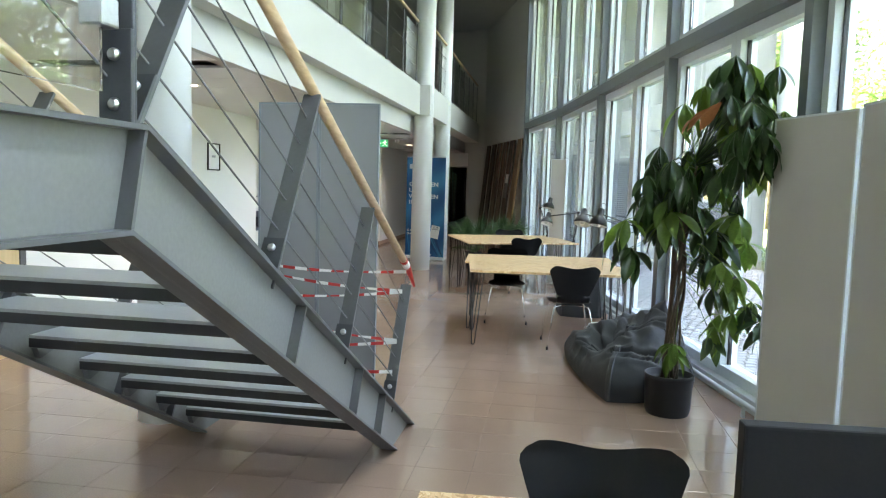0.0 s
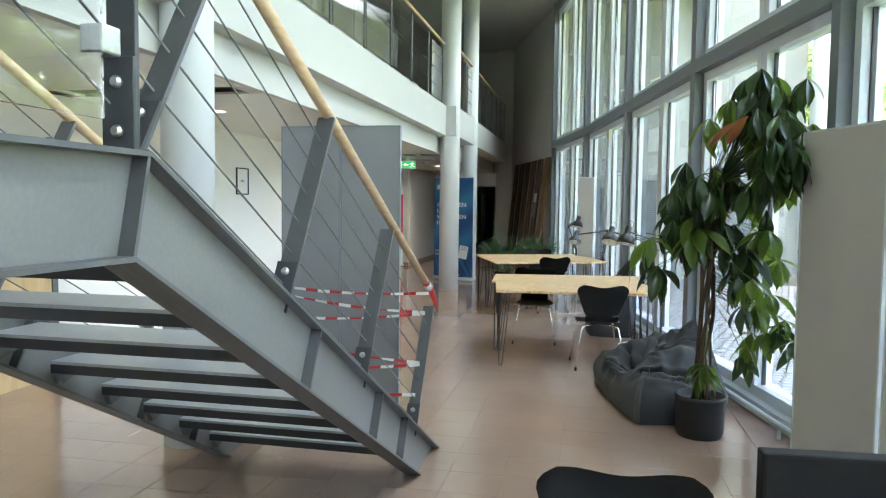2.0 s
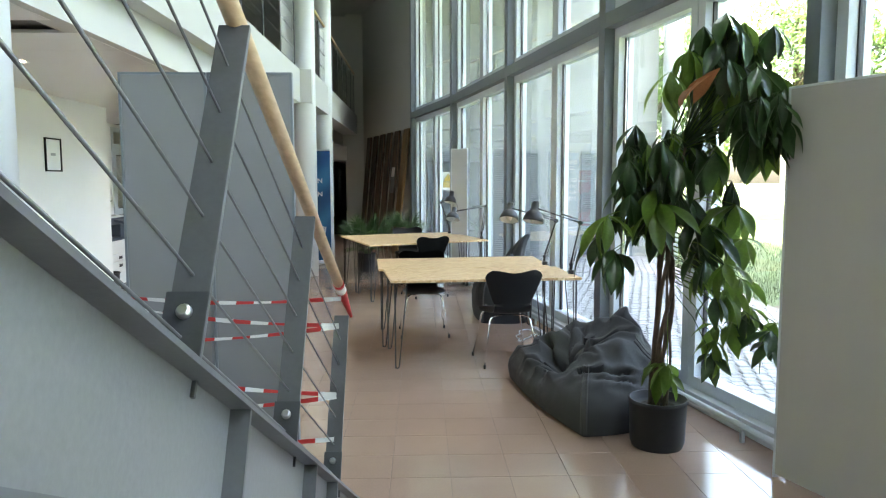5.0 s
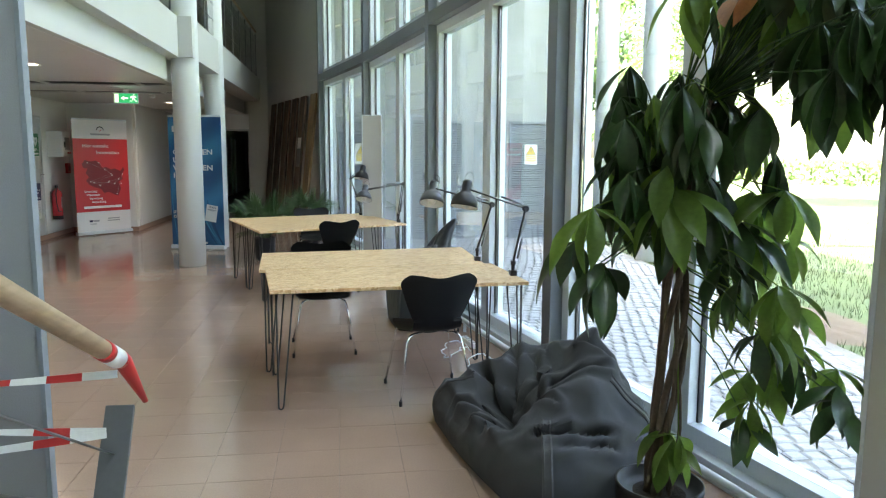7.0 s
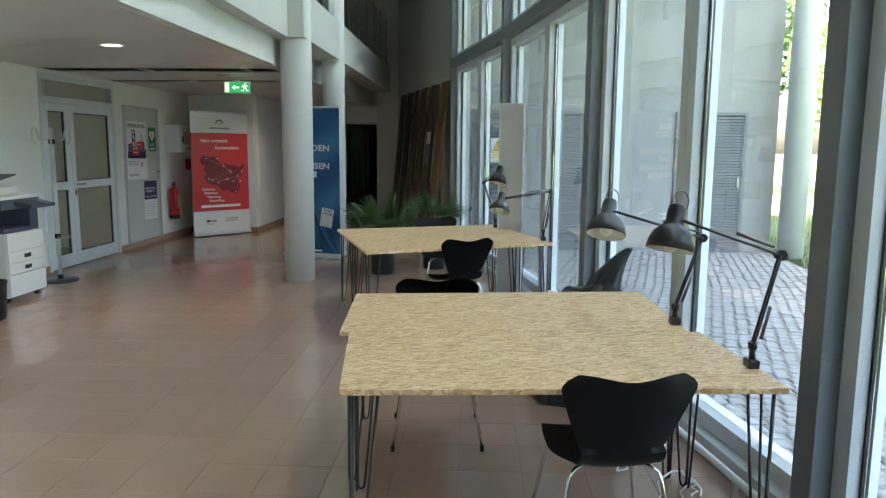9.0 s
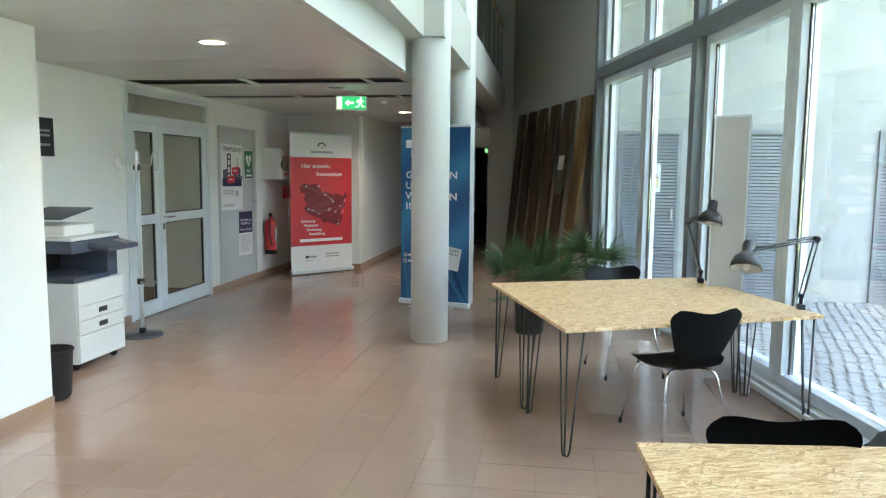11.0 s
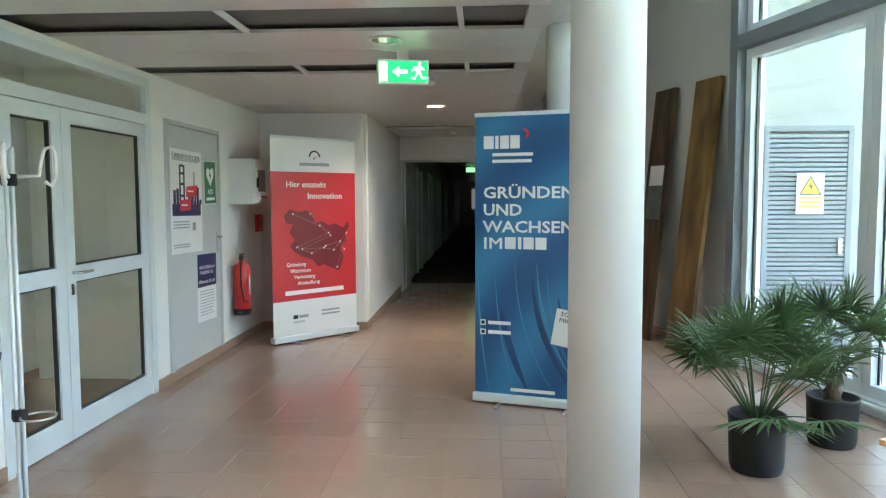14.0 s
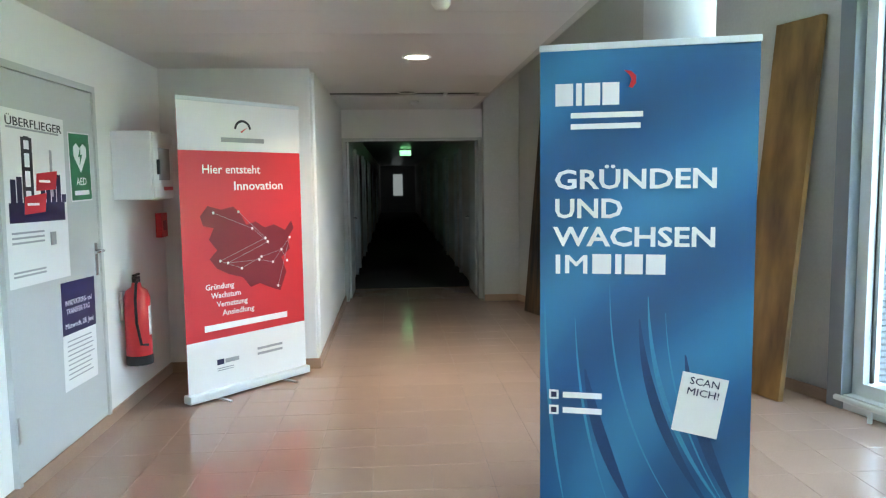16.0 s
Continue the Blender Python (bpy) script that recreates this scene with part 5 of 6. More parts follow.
outline("heart", [(0.125, 0.16), (0.20, 0.25), (0.20, 0.30), (0.165, 0.32), (0.125, 0.295), (0.085, 0.32), (0.05, 0.30), (0.05, 0.25)], -0.0028, M_TEXT, sh)
outline("bolt_mark", [(0.13, 0.30), (0.10, 0.245), (0.122, 0.247), (0.112, 0.20), (0.15, 0.26), (0.126, 0.258)], -0.0042, M_GREEN, sh)
fit_words("lettering", "AED", 0.065, 0.09, 0.12, 0.06, M_TEXT, sh, -0.0028)
plate("small_print", 0.04, 0.21, 0.035, 0.06, -0.0028, M_TEXT, sh)

aed = thing("aed_cabinet", "white wall cabinet with a small window", "cabinet", on_wall(13.305, 1.455))
part("body", boxed(0, 0.44, -0.26, -0.003, 0, 0.46, 0.006), M_WHITE, aed)
dr = part("cabinet_door", boxed(0.012, 0.428, -0.275, -0.262, 0.012, 0.448, 0.004), M_WHITE, aed)
part("window", boxed(0.10, 0.34, -0.279, -0.2755, 0.13, 0.35, 0.002), M_FROST, dr)
part("handle", boxed(0.06, 0.08, -0.295, -0.2755, 0.17, 0.27, 0.003), M_PLASTIC, dr)
plate("small_print", 0.20, 0.40, 0.06, 0.085, -0.2755, M_BRED, dr)
fb = thing("fire_alarm_box", "small red fire alarm box on the wall", "alarm", on_wall(14.13, 1.14) @ Matrix.Diagonal((1.25, 1, 1.2, 1)))
part("body", boxed(0, 0.12, -0.05, -0.002, 0, 0.16, 0.004), M_RED, fb)
part("button_glass", boxed(0.03, 0.09, -0.054, -0.0505, 0.045, 0.11, 0.002), M_DRED, fb)

ext = thing("fire_extinguisher", "red fire extinguisher with a black hose on the wall", "extinguisher", on_wall(13.34, 0.335) @ pose(0, -0.11, 0))
part("cylinder", lathe([(0.075, 0.03), (0.085, 0.05), (0.085, 0.46), (0.07, 0.505), (0.035, 0.53), (0.028, 0.56)], 28), M_RED, ext)
part("base_ring", lathe([(0.088, 0), (0.088, 0.06), (0.08, 0.07)], 28), M_PLASTIC, ext)
bm = boxed(-0.025, 0.025, -0.02, 0.02, 0.56, 0.60, 0.004)
box(bm, -0.05, 0.06, -0.008, 0.008, 0.605, 0.618)
box(bm, -0.05, 0.05, -0.008, 0.008, 0.585, 0.595)
part("valve", bm, M_PLASTIC, ext)
part("hose", tubed([(-0.02, -0.02, 0.58), (-0.09, -0.03, 0.56), (-0.12, -0.03, 0.46), (-0.115, -0.03, 0.30), (-0.10, -0.05, 0.15), (-0.06, -0.08, 0.14)], 0.010, 8), M_PLASTIC, ext)
part("label", moved(prism([(0.0862 * math.cos(a), 0.0862 * math.sin(a)) for a in np.linspace(-1.9, -0.7, 8)] + [(0.0855 * math.cos(a), 0.0855 * math.sin(a)) for a in np.linspace(-0.7, -1.9, 8)], 0.20, 0.40), Matrix.Identity(4)), M_PAPER, ext, "pale instruction label")
part("bracket", boxed(-0.03, 0.03, 0.086, 0.107, 0.30, 0.50, 0.002), M_BOLT, ext)
pf = poster("framed_notice", "dark framed notice on a white wall", 8.50, 1.68, 0.27, 0.35, 0, 0.012)
plate("dark_print", 0.012, 0.258, 0.012, 0.338, -0.0014, M_INK, pf.children[0])
for z in (0.22, 0.18, 0.10):
    plate("small_print", 0.05, 0.21, z, z + 0.02, -0.0028, M_GREY, pf.children[0])

pic = thing("picture_frame", "thin black picture frame with a white sheet", "picture", pose(-4.60, 5.70, 1.66, 0, 0, 90))
part("sheet", boxed(0.015, 0.325, -0.008, -0.002, 0.015, 0.345), M_PAPER, pic)
bm = bmesh.new()
for a, b, c, d in ((0, 0.015, 0, 0.36), (0.325, 0.34, 0, 0.36), (0.015, 0.325, 0, 0.015), (0.015, 0.325, 0.345, 0.36)):
    box(bm, a, b, -0.02, -0.001, c, d)
part("frame", bm, M_BLACK, pic)
plate("small_print", 0.12, 0.22, 0.17, 0.20, -0.009, M_GREY, pic.children[0])
wd = tagged(new("door_3"), "pale beech veneer door in a white wall", "door", kind="structure")
wd.matrix_basis = pose(-4.60, 0.98, 0, 0, 0, 90)
part("door_leaf", boxed(0, 1.30, -0.03, -0.002, 0.0, 2.05, 0.003), M_TAN, wd)
part("door_frame", boxed(1.302, 1.37, -0.04, -0.002, 0, 2.10, 0.003), M_STEEL, wd)

# ---------------------------------------------------------------- copier, coat stand, bin
cp = thing("photocopier", "white office photocopier with dark upper part and paper drawers", "photocopier", pose(-4.95, 8.06, 0, 0, 0, 90))
part("body", boxed(0, 0.60, 0.02, 0.64, 0.06, 0.70, 0.008), M_WHITE, cp)
for z0, z1 in ((0.07, 0.285), (0.29, 0.40), (0.405, 0.515)):
    d = part("drawer", boxed(0.004, 0.596, 0.002, 0.02, z0, z1, 0.004), M_WHITE, cp)
    if z0 > 0.2:
        part("grip", boxed(0.25, 0.36, -0.003, 0.0025, z0 + 0.03, z0 + 0.07, 0.004), M_INK, d)
part("front_cover", boxed(0.004, 0.596, 0.002, 0.02, 0.52, 0.698, 0.004), M_WHITE, cp)
M_SLATE = mat("slate_plastic", (0.07, 0.085, 0.12), 0.45, vary=0.06)
part("output_tray", boxed(0.0, 0.46, 0.03, 0.62, 0.70, 0.745, 0.006), M_SLATE, cp)
part("side_tower", boxed(0.46, 0.60, 0.05, 0.64, 0.70, 0.93, 0.006), M_SLATE, cp)
part("rear_wall", boxed(0.0, 0.46, 0.48, 0.64, 0.745, 0.93, 0.006), M_PLASTIC, cp)
part("scanner", boxed(-0.01, 0.61, 0.03, 0.65, 0.93, 1.03, 0.01), M_SLATE, cp)
part("scanner_top", boxed(-0.01, 0.61, 0.03, 0.65, 1.03, 1.06, 0.008), M_WHITE, cp)
ctl = part("control_panel", boxed(0.18, 0.60, -0.15, 0.03, 0.0, 0.035, 0.006, Matrix.Translation((0, 0, 0.97)) @ Matrix.Rotation(0.22, 4, "X")), M_SLATE, cp)
part("display", boxed(0.22, 0.42, -0.13, 0.0, 0.036, 0.039, 0.0, Matrix.Translation((0, 0, 0.97)) @ Matrix.Rotation(0.22, 4, "X")), M_SLATE, ctl)
for kx in range(4):
    for ky in range(3):
        part("key", boxed(0.45 + kx * 0.033, 0.472 + kx * 0.033, -0.125 + ky * 0.045, -0.10 + ky * 0.045, 0.036, 0.041, 0.0, Matrix.Translation((0, 0, 0.97)) @ Matrix.Rotation(0.22, 4, "X")), M_GREY, ctl)
part("feeder", boxed(0.02, 0.42, 0.12, 0.60, 1.06, 1.15, 0.02), M_WHITE, cp)
part("feeder_tray", boxed(0.0, 0.40, 0.10, 0.50, 0.0, 0.012, 0.003, Matrix.Translation((0.05, 0.05, 1.19)) @ Matrix.Rotation(-0.18, 4, "Y")), M_SLATE, cp)
for x in (0.06, 0.54):
    for y in (0.08, 0.56):
        part("castor", moved(lathe([(0.028, -0.012), (0.028, 0.012)], 16), pose(x, y, 0.028, 0, 90, 0)), M_PLASTIC, cp)
        part("castor_fork", boxed(x - 0.018, x + 0.018, y - 0.018, y + 0.018, 0.045, 0.062), M_PLASTIC, cp)

cs = thing("coat_stand", "clear acrylic and steel coat stand with hooks", "coat stand", pose(-5.20, 9.33, 0))
part("base", lathe([(0.19, 0.0), (0.19, 0.012), (0.18, 0.022), (0.03, 0.03)], 40), M_DSTEEL, cs)
part("collar", lathe([(0.032, 0.028), (0.032, 0.075), (0.02, 0.08)], 20), M_PLASTIC, cs)
for k in range(3):
    a = k * 2.094
    part("pole", tubed([(0.014 * math.cos(a), 0.014 * math.sin(a), 0.07), (0.014 * math.cos(a), 0.014 * math.sin(a), 1.74)], 0.010, 10), M_ALU, cs)
for z in (0.50, 1.58):
    part("ring", lathe([(0.03, z), (0.034, z + 0.01), (0.034, z + 0.045), (0.03, z + 0.055)], 20), M_PLASTIC, cs)
for k in range(4):
    a = 0.5 + k * math.pi / 2
    c, s = math.cos(a), math.sin(a)
    part("hook", tubed([(r * c, r * s, z) for r, z in ((0.02, 1.62), (0.12, 1.63), (0.13, 1.70), (0.145, 1.75), (0.175, 1.76), (0.19, 1.72), (0.19, 1.62), (0.17, 1.58), (0.145, 1.60))], 0.010, 8), M_WHITE, cs)
part("umbrella_ring", tubed([(0.09 + 0.075 * math.cos(a), 0.075 * math.sin(a), 0.52) for a in np.linspace(-2.9, 2.9, 18)], 0.005, 8), M_BOLT, cs)
wb = thing("waste_bin", "small black plastic waste bin", "bin", pose(-4.74, 7.46, 0))
part("bucket", lathe([(0.10, 0.0), (0.115, 0.02), (0.135, 0.33), (0.142, 0.335), (0.142, 0.35), (0.132, 0.35), (0.11, 0.03), (0.01, 0.025)], 28, cap=False), M_PLASTIC, wb)

# ---------------------------------------------------------------- ceiling fittings
ex = thing("exit_sign", "lit green exit sign with an arrow under the ceiling", "exit sign", pose(-3.76, 10.94, 2.265, 0, 0, 11))
part("housing", boxed(0, 0.345, 0.0, 0.07, 0.0, 0.165, 0.006), M_WHITE, ex)
part("mount", boxed(0.13, 0.21, 0.015, 0.055, 0.163, 0.217, 0.004), M_WHITE, ex)
fc = part("face", boxed(0.012, 0.333, -0.003, -0.0005, 0.014, 0.151), mat_glow("green_glow", (0.0, 0.32, 0.11), 0.05), ex)
M_GLOWW = mat_glow("sign_white", (0.85, 1.0, 0.80), 0.05)
plate("pictogram", 0.016, 0.07, 0.02, 0.145, -0.0035, M_GLOWW, fc)
outline("arrow", [(0.10, 0.083), (0.145, 0.118), (0.145, 0.095), (0.20, 0.095), (0.20, 0.071), (0.145, 0.071), (0.145, 0.048)], -0.0035, M_GLOWW, fc)
for pts in ([(0.27, 0.13), (0.29, 0.13), (0.29, 0.145), (0.27, 0.145)], [(0.245, 0.115), (0.29, 0.125), (0.285, 0.075), (0.26, 0.075)], [(0.26, 0.078), (0.28, 0.078), (0.25, 0.045), (0.225, 0.05), (0.222, 0.038), (0.255, 0.033)],
            [(0.275, 0.078), (0.29, 0.08), (0.30, 0.05), (0.325, 0.05), (0.325, 0.038), (0.295, 0.036)], [(0.29, 0.12), (0.315, 0.10), (0.31, 0.09), (0.285, 0.105)], [(0.245, 0.115), (0.225, 0.09), (0.235, 0.085), (0.255, 0.105)]):
    outline("running_mark", pts, -0.0035, M_GLOWW, fc)
M_LAMP = mat_glow("lamp_glow", (1.0, 0.93, 0.80), 0.5)


def downlight(x, y, lit):
    d = thing("downlight", "round recessed ceiling downlight", "ceiling light", pose(x, y, 2.48), "ceiling downlights")
    part("rim", lathe([(0.085, -0.001), (0.11, -0.001), (0.108, -0.010), (0.085, -0.006)], 32, cap=False), M_WHITE, d)
    part("lens", lathe([(0.084, -0.003), (0.084, -0.0045)], 32), M_LAMP if lit else M_FROST, d)
    if lit:
        lamp = new("downlight_lamp", bpy.data.lights.new("downlight_lamp", "AREA"))
        lamp.data.shape, lamp.data.size, lamp.data.energy, lamp.data.color = "DISK", 0.16, 0.32, (1.0, 0.88, 0.72)
        lamp.data.spread = radians(130)
        lamp.matrix_basis = pose(x, y, 2.468)


for x, y, lit in ((-3.57, 13.82, True), (-3.72, 7.90, True), (-3.72, 3.6, True), (-3.66, 10.62, False), (-3.6, 15.9, False)):
    downlight(x, y, lit)
for x, y in ((-3.50, 12.15), (-3.5, 16.75)):
    sd = thing("smoke_detector", "small white smoke detector on the ceiling", "detector", pose(x, y, 2.48))
    part("body", lathe([(0.05, 0.0), (0.05, -0.02), (0.03, -0.045), (0.012, -0.05)], 24), M_WHITE, sd)

# ---------------------------------------------------------------- gallery railing
def railing(name, label, x, y0, y1, step):
    r = thing(name, label, "railing", pose(x, 0, 3.30))
    n = round((y1 - y0) / step)
    for k in range(n + 1):
        y = y0 + (y1 - y0) * k / n
        p = part("post", boxed(-0.008, 0.008, y - 0.035, y + 0.035, -0.06, 1.02, 0.002), M_DSTEEL, r)
        part("shoe", boxed(-0.03, -0.008, y - 0.05, y + 0.05, 0.0, 0.05, 0.003), M_DSTEEL, p)
        if k < n:
            pn = part("pane", boxed(-0.004, 0.004, y + 0.06, y + (y1 - y0) / n - 0.06, 0.07, 0.96), M_CLEAR, r)
    part("handrail", tubed([(0, y0 - 0.1, 1.09), (0, y1 + 0.06, 1.09)], 0.024, 14), M_RAIL, r)
    for z in (0.3, 0.55, 0.8):
        part("cable", tubed([(0.012, y0, z), (0.012, y1, z)], 0.0028, 6), M_CABLE, r)
    return r


railing("gallery_railing", "gallery railing with dark steel posts and a beech rail", -2.56, -5.2, 9.36, 1.12)
railing("gallery_railing", "far gallery railing with dark steel posts", -2.38, 9.8, 17.4, 0.95)
structure("wall_upper_mid", boxed(-5.2, -5.0, -9.2, 17.8, 3.3, TOP), M_GREYWALL, "grey inner wall of the upper gallery", "wall")

# ---------------------------------------------------------------- stair fittings
vp = part("end_post", boxed(-0.09, -0.02, -2.562, -2.547, TOPB[1] + 0.001, TOPB[1] + 1.05, 0.003), M_DSTEEL, stair)
part("shoe", boxed(-0.094, -0.016, -2.575, -2.5625, TOPB[1] + 0.001, TOPB[1] + 0.20, 0.003), M_DSTEEL, vp)
for h in (0.04, 0.145):
    part("bolt", moved(lathe([(0.014, 0), (0.014, 0.006), (0.009, 0.014)], 12), pose(-0.055, -2.575, TOPB[1] + h, 90, 0, 0)), M_BOLT, vp)
gp = part("glass_panel", boxed(-0.058, -0.046, -5.1, -2.63, TOPB[1] + 0.06, TOPB[1] + 0.98), M_CLEAR, stair)
part("clamp", boxed(-0.085, -0.025, -2.66, -2.60, TOPB[1] + 0.19, TOPB[1] + 0.25, 0.006), M_BOLT, gp)
M_TAPER, M_TAPEW = mat("red_tape", (0.55, 0.03, 0.03), 0.4, vary=0.08), mat("white_tape", (0.78, 0.78, 0.77), 0.4, vary=0.05)


def barrier_tape(p, q, twist, w=0.010):
    """A narrow twisted strip in red and white lengths."""
    p, q = STAIR @ Vector(p), STAIR @ Vector(q)
    t = thing("barrier_tape", "red and white barrier tape tied across the stairs", "tape", Matrix.Translation(p), "barrier tapes")
    d = q - p
    n = max(3, round(d.length / 0.085))
    for k in range(n):
        bm = bmesh.new()
        rows = []
        for j in range(4):
            s = (k + j / 3) / n
            c = d * s + Vector((0, 0, -0.03 * math.sin(math.pi * s)))
            a = twist * s * 5
            up = Vector((0.15 * math.sin(a), 0.5 * math.sin(a), 1.0)).normalized() * w * (0.55 + 0.45 * abs(math.cos(a)))
            o = Vector((0, 0.0008, 0))
            rows.append([bm.verts.new(c + v) for v in (up + o, -up + o, -up - o, up - o)])
        for a, b in zip(rows, rows[1:]):
            for i in range(4):
                bm.faces.new((a[i], a[(i + 1) % 4], b[(i + 1) % 4], b[i]))
        bm.faces.new(rows[0]), bm.faces.new(rows[-1])
        part("stripe", bm, M_TAPER if k % 2 else M_TAPEW, t)


for p, q, tw in (((-0.075, 0.46, 1.00), (-1.225, 0.43, 1.03), 1.0), ((-0.075, 0.36, 0.89), (-1.225, 0.42, 1.00), 1.3), ((-0.075, 0.36, 0.885), (-1.225, 0.37, 0.83), 0.8),
                 ((-0.075, 0.24, 0.60), (-1.225, 0.28, 0.74), 1.5), ((-0.075, 0.24, 0.59), (-1.225, 0.24, 0.54), 0.7), ((-0.075, 0.14, 0.43), (-1.225, 0.15, 0.44), 1.2)):
    barrier_tape(p, q, tw)
wrap = thing("tape_wrap", "red and white tape wound round the handrail end", "tape", STAIR @ pose(-0.075, 0.485, 1.028))
rd = Vector((0, 1, -0.495)).normalized()
part("band", tubed([rd * -0.10, rd * -0.02], 0.025, 16), M_TAPEW, wrap)
part("band", tubed([rd * -0.135, rd * -0.101], 0.025, 16), M_TAPER, wrap)
part("end_cap", tubed([rd * -0.019, rd * 0.03, Vector((0.035, 0.075, -0.135))], [0.025, 0.022, 0.007], 14), M_TAPER, wrap)

# ---------------------------------------------------------------- monitor, cables
mo = thing("monitor", "black flat monitor on an OSB desk", "monitor", pose(0.67, -1.78, 0.745, 0, 0, 3))
part("screen_housing", boxed(-0.36, 0.36, -0.022, 0.022, 0.05, 0.385, 0.006), mat("matt_black", (0.012, 0.012, 0.013), 0.6, vary=0.1, spec=0.15), mo)
part("back_bulge", boxed(-0.2, 0.2, 0.022, 0.05, 0.10, 0.30, 0.012), M_PLASTIC, mo)
part("stand", boxed(-0.04, 0.04, 0.02, 0.05, 0.008, 0.12, 0.004), M_PLASTIC, mo)
part("stand_foot", boxed(-0.13, 0.13, -0.09, 0.11, 0.0, 0.012, 0.004), M_PLASTIC, mo)
for k, (x, y) in enumerate(((0.42, 4.85), (0.55, 4.45))):
    g = random.Random(20 + k)
    pts = [Vector((x + 0.11 * math.cos(a) + 0.04 * g.random(), y + 0.16 * math.sin(a * 1.3), 0.010 + 0.05 * max(0, math.sin(a * 0.9)))) for a in np.linspace(0, 7.5, 34)]
    solid("power_cable", tubed(pts, 0.005, 6), M_WHITE, "coiled white power cable on the floor under a desk", "cable", smooth=True)
ps = thing("power_strip", "white power strip on the floor under a desk", "power strip", pose(0.62, 4.95, 0, 0, 0, 100))
part("body", boxed(0, 0.28, -0.025, 0.025, 0, 0.04, 0.006), M_WHITE, ps)
for k in range(4):
    part("socket", moved(lathe([(0.019, 0.0), (0.019, 0.002)], 16), pose(0.05 + k * 0.06, 0, 0.04)), M_GREY, ps)

# pipe rail along the glass
for i, (a, b) in enumerate(zip(GLASS[:6], GLASS[1:7])):
    d = Vector((b[0] - a[0], b[1] - a[1]))
    ob = thing("heating_pipe", "low pale heating pipe along the window sill", "pipe", pose(a[0], a[1], 0, 0, 0, math.degrees(math.atan2(d.y, d.x))), "heating pipes")
    part("pipe", tubed([(0.08, -0.09, 0.10), (d.length - 0.02, -0.09, 0.10)], 0.019, 12), M_ALU, ob)
    for x in (0.35, d.length * 0.5, d.length - 0.35):
        part("stand", boxed(x - 0.012, x + 0.012, -0.10, -0.08, 0.0, 0.083, 0.002), M_ALU, ob)

# ---------------------------------------------------------------- corridor doors
for x, sgn in ((-4.385, 1), (-2.62, -1)):
    dl = tagged(new("door_4" if sgn > 0 else "door_5"), "grey corridor fire door standing open", "door", kind="structure")
    dl.matrix_basis = pose(x, 17.93, 0)
    lf = part("door_leaf", boxed(0.03 * sgn - 0.022, 0.03 * sgn + 0.022, 0.0, 0.84, 0.012, 2.08, 0.003), M_GREYDOOR, dl)
    part("door_handle", tubed([(0.052 * sgn, 0.76, 1.05), (0.10 * sgn, 0.76, 1.05), (0.10 * sgn, 0.63, 1.05)], 0.009, 8), M_CHROME, lf)
bm = bmesh.new()
box(bm, -4.41, -4.36, 17.74, 17.92, 0, 2.12)
box(bm, -2.65, -2.60, 17.74, 17.92, 0, 2.12)
box(bm, -4.36, -2.65, 17.74, 17.92, 2.08, 2.118)
structure("trim_corridor_frame", bm, M_GREYDOOR, "grey steel frame of the corridor doors", "door frame")
for k, y in enumerate((20.5, 23.5, 27.0, 31.0, 36.0)):
    for x, s in ((-4.41, 1), (-2.60, -1)):
        bm = bmesh.new()
        box(bm, x, x + 0.05 * s, y, y + 0.08, 0, 2.1)
        box(bm, x, x + 0.05 * s, y + 0.95, y + 1.03, 0, 2.1)
        box(bm, x, x + 0.05 * s, y + 0.08, y + 0.95, 2.04, 2.1)
        structure(f"trim_corridor_{k}_{'l' if s > 0 else 'r'}", bm, M_ALU, "pale door frame along the dim corridor", "door frame")
we = tagged(new("window_corridor_end"), "small glazed door pane at the far end of the dim corridor", "window", kind="structure")
part("window_frame", boxed(-3.82, -3.18, 45.93, 45.998, 0.75, 2.05, 0.004), M_GREYDOOR, we)
part("pane", boxed(-3.74, -3.26, 45.92, 45.928, 0.85, 1.95), mat_glow("far_daylight", (0.75, 0.85, 0.9), 0.0035), we)
ex2 = thing("exit_sign", "small lit green exit sign far down the corridor", "exit sign", pose(-3.58, 27.0, 2.22))
part("housing", boxed(0, 0.30, 0, 0.05, 0, 0.15, 0.004), M_WHITE, ex2)
part("face", boxed(0.01, 0.29, -0.003, -0.0005, 0.01, 0.14), mat_glow("green_glow_far", (0.2, 0.7, 0.3), 0.04), ex2)
part("mount", boxed(0.1, 0.2, 0.01, 0.04, 0.149, 0.18), M_WHITE, ex2)

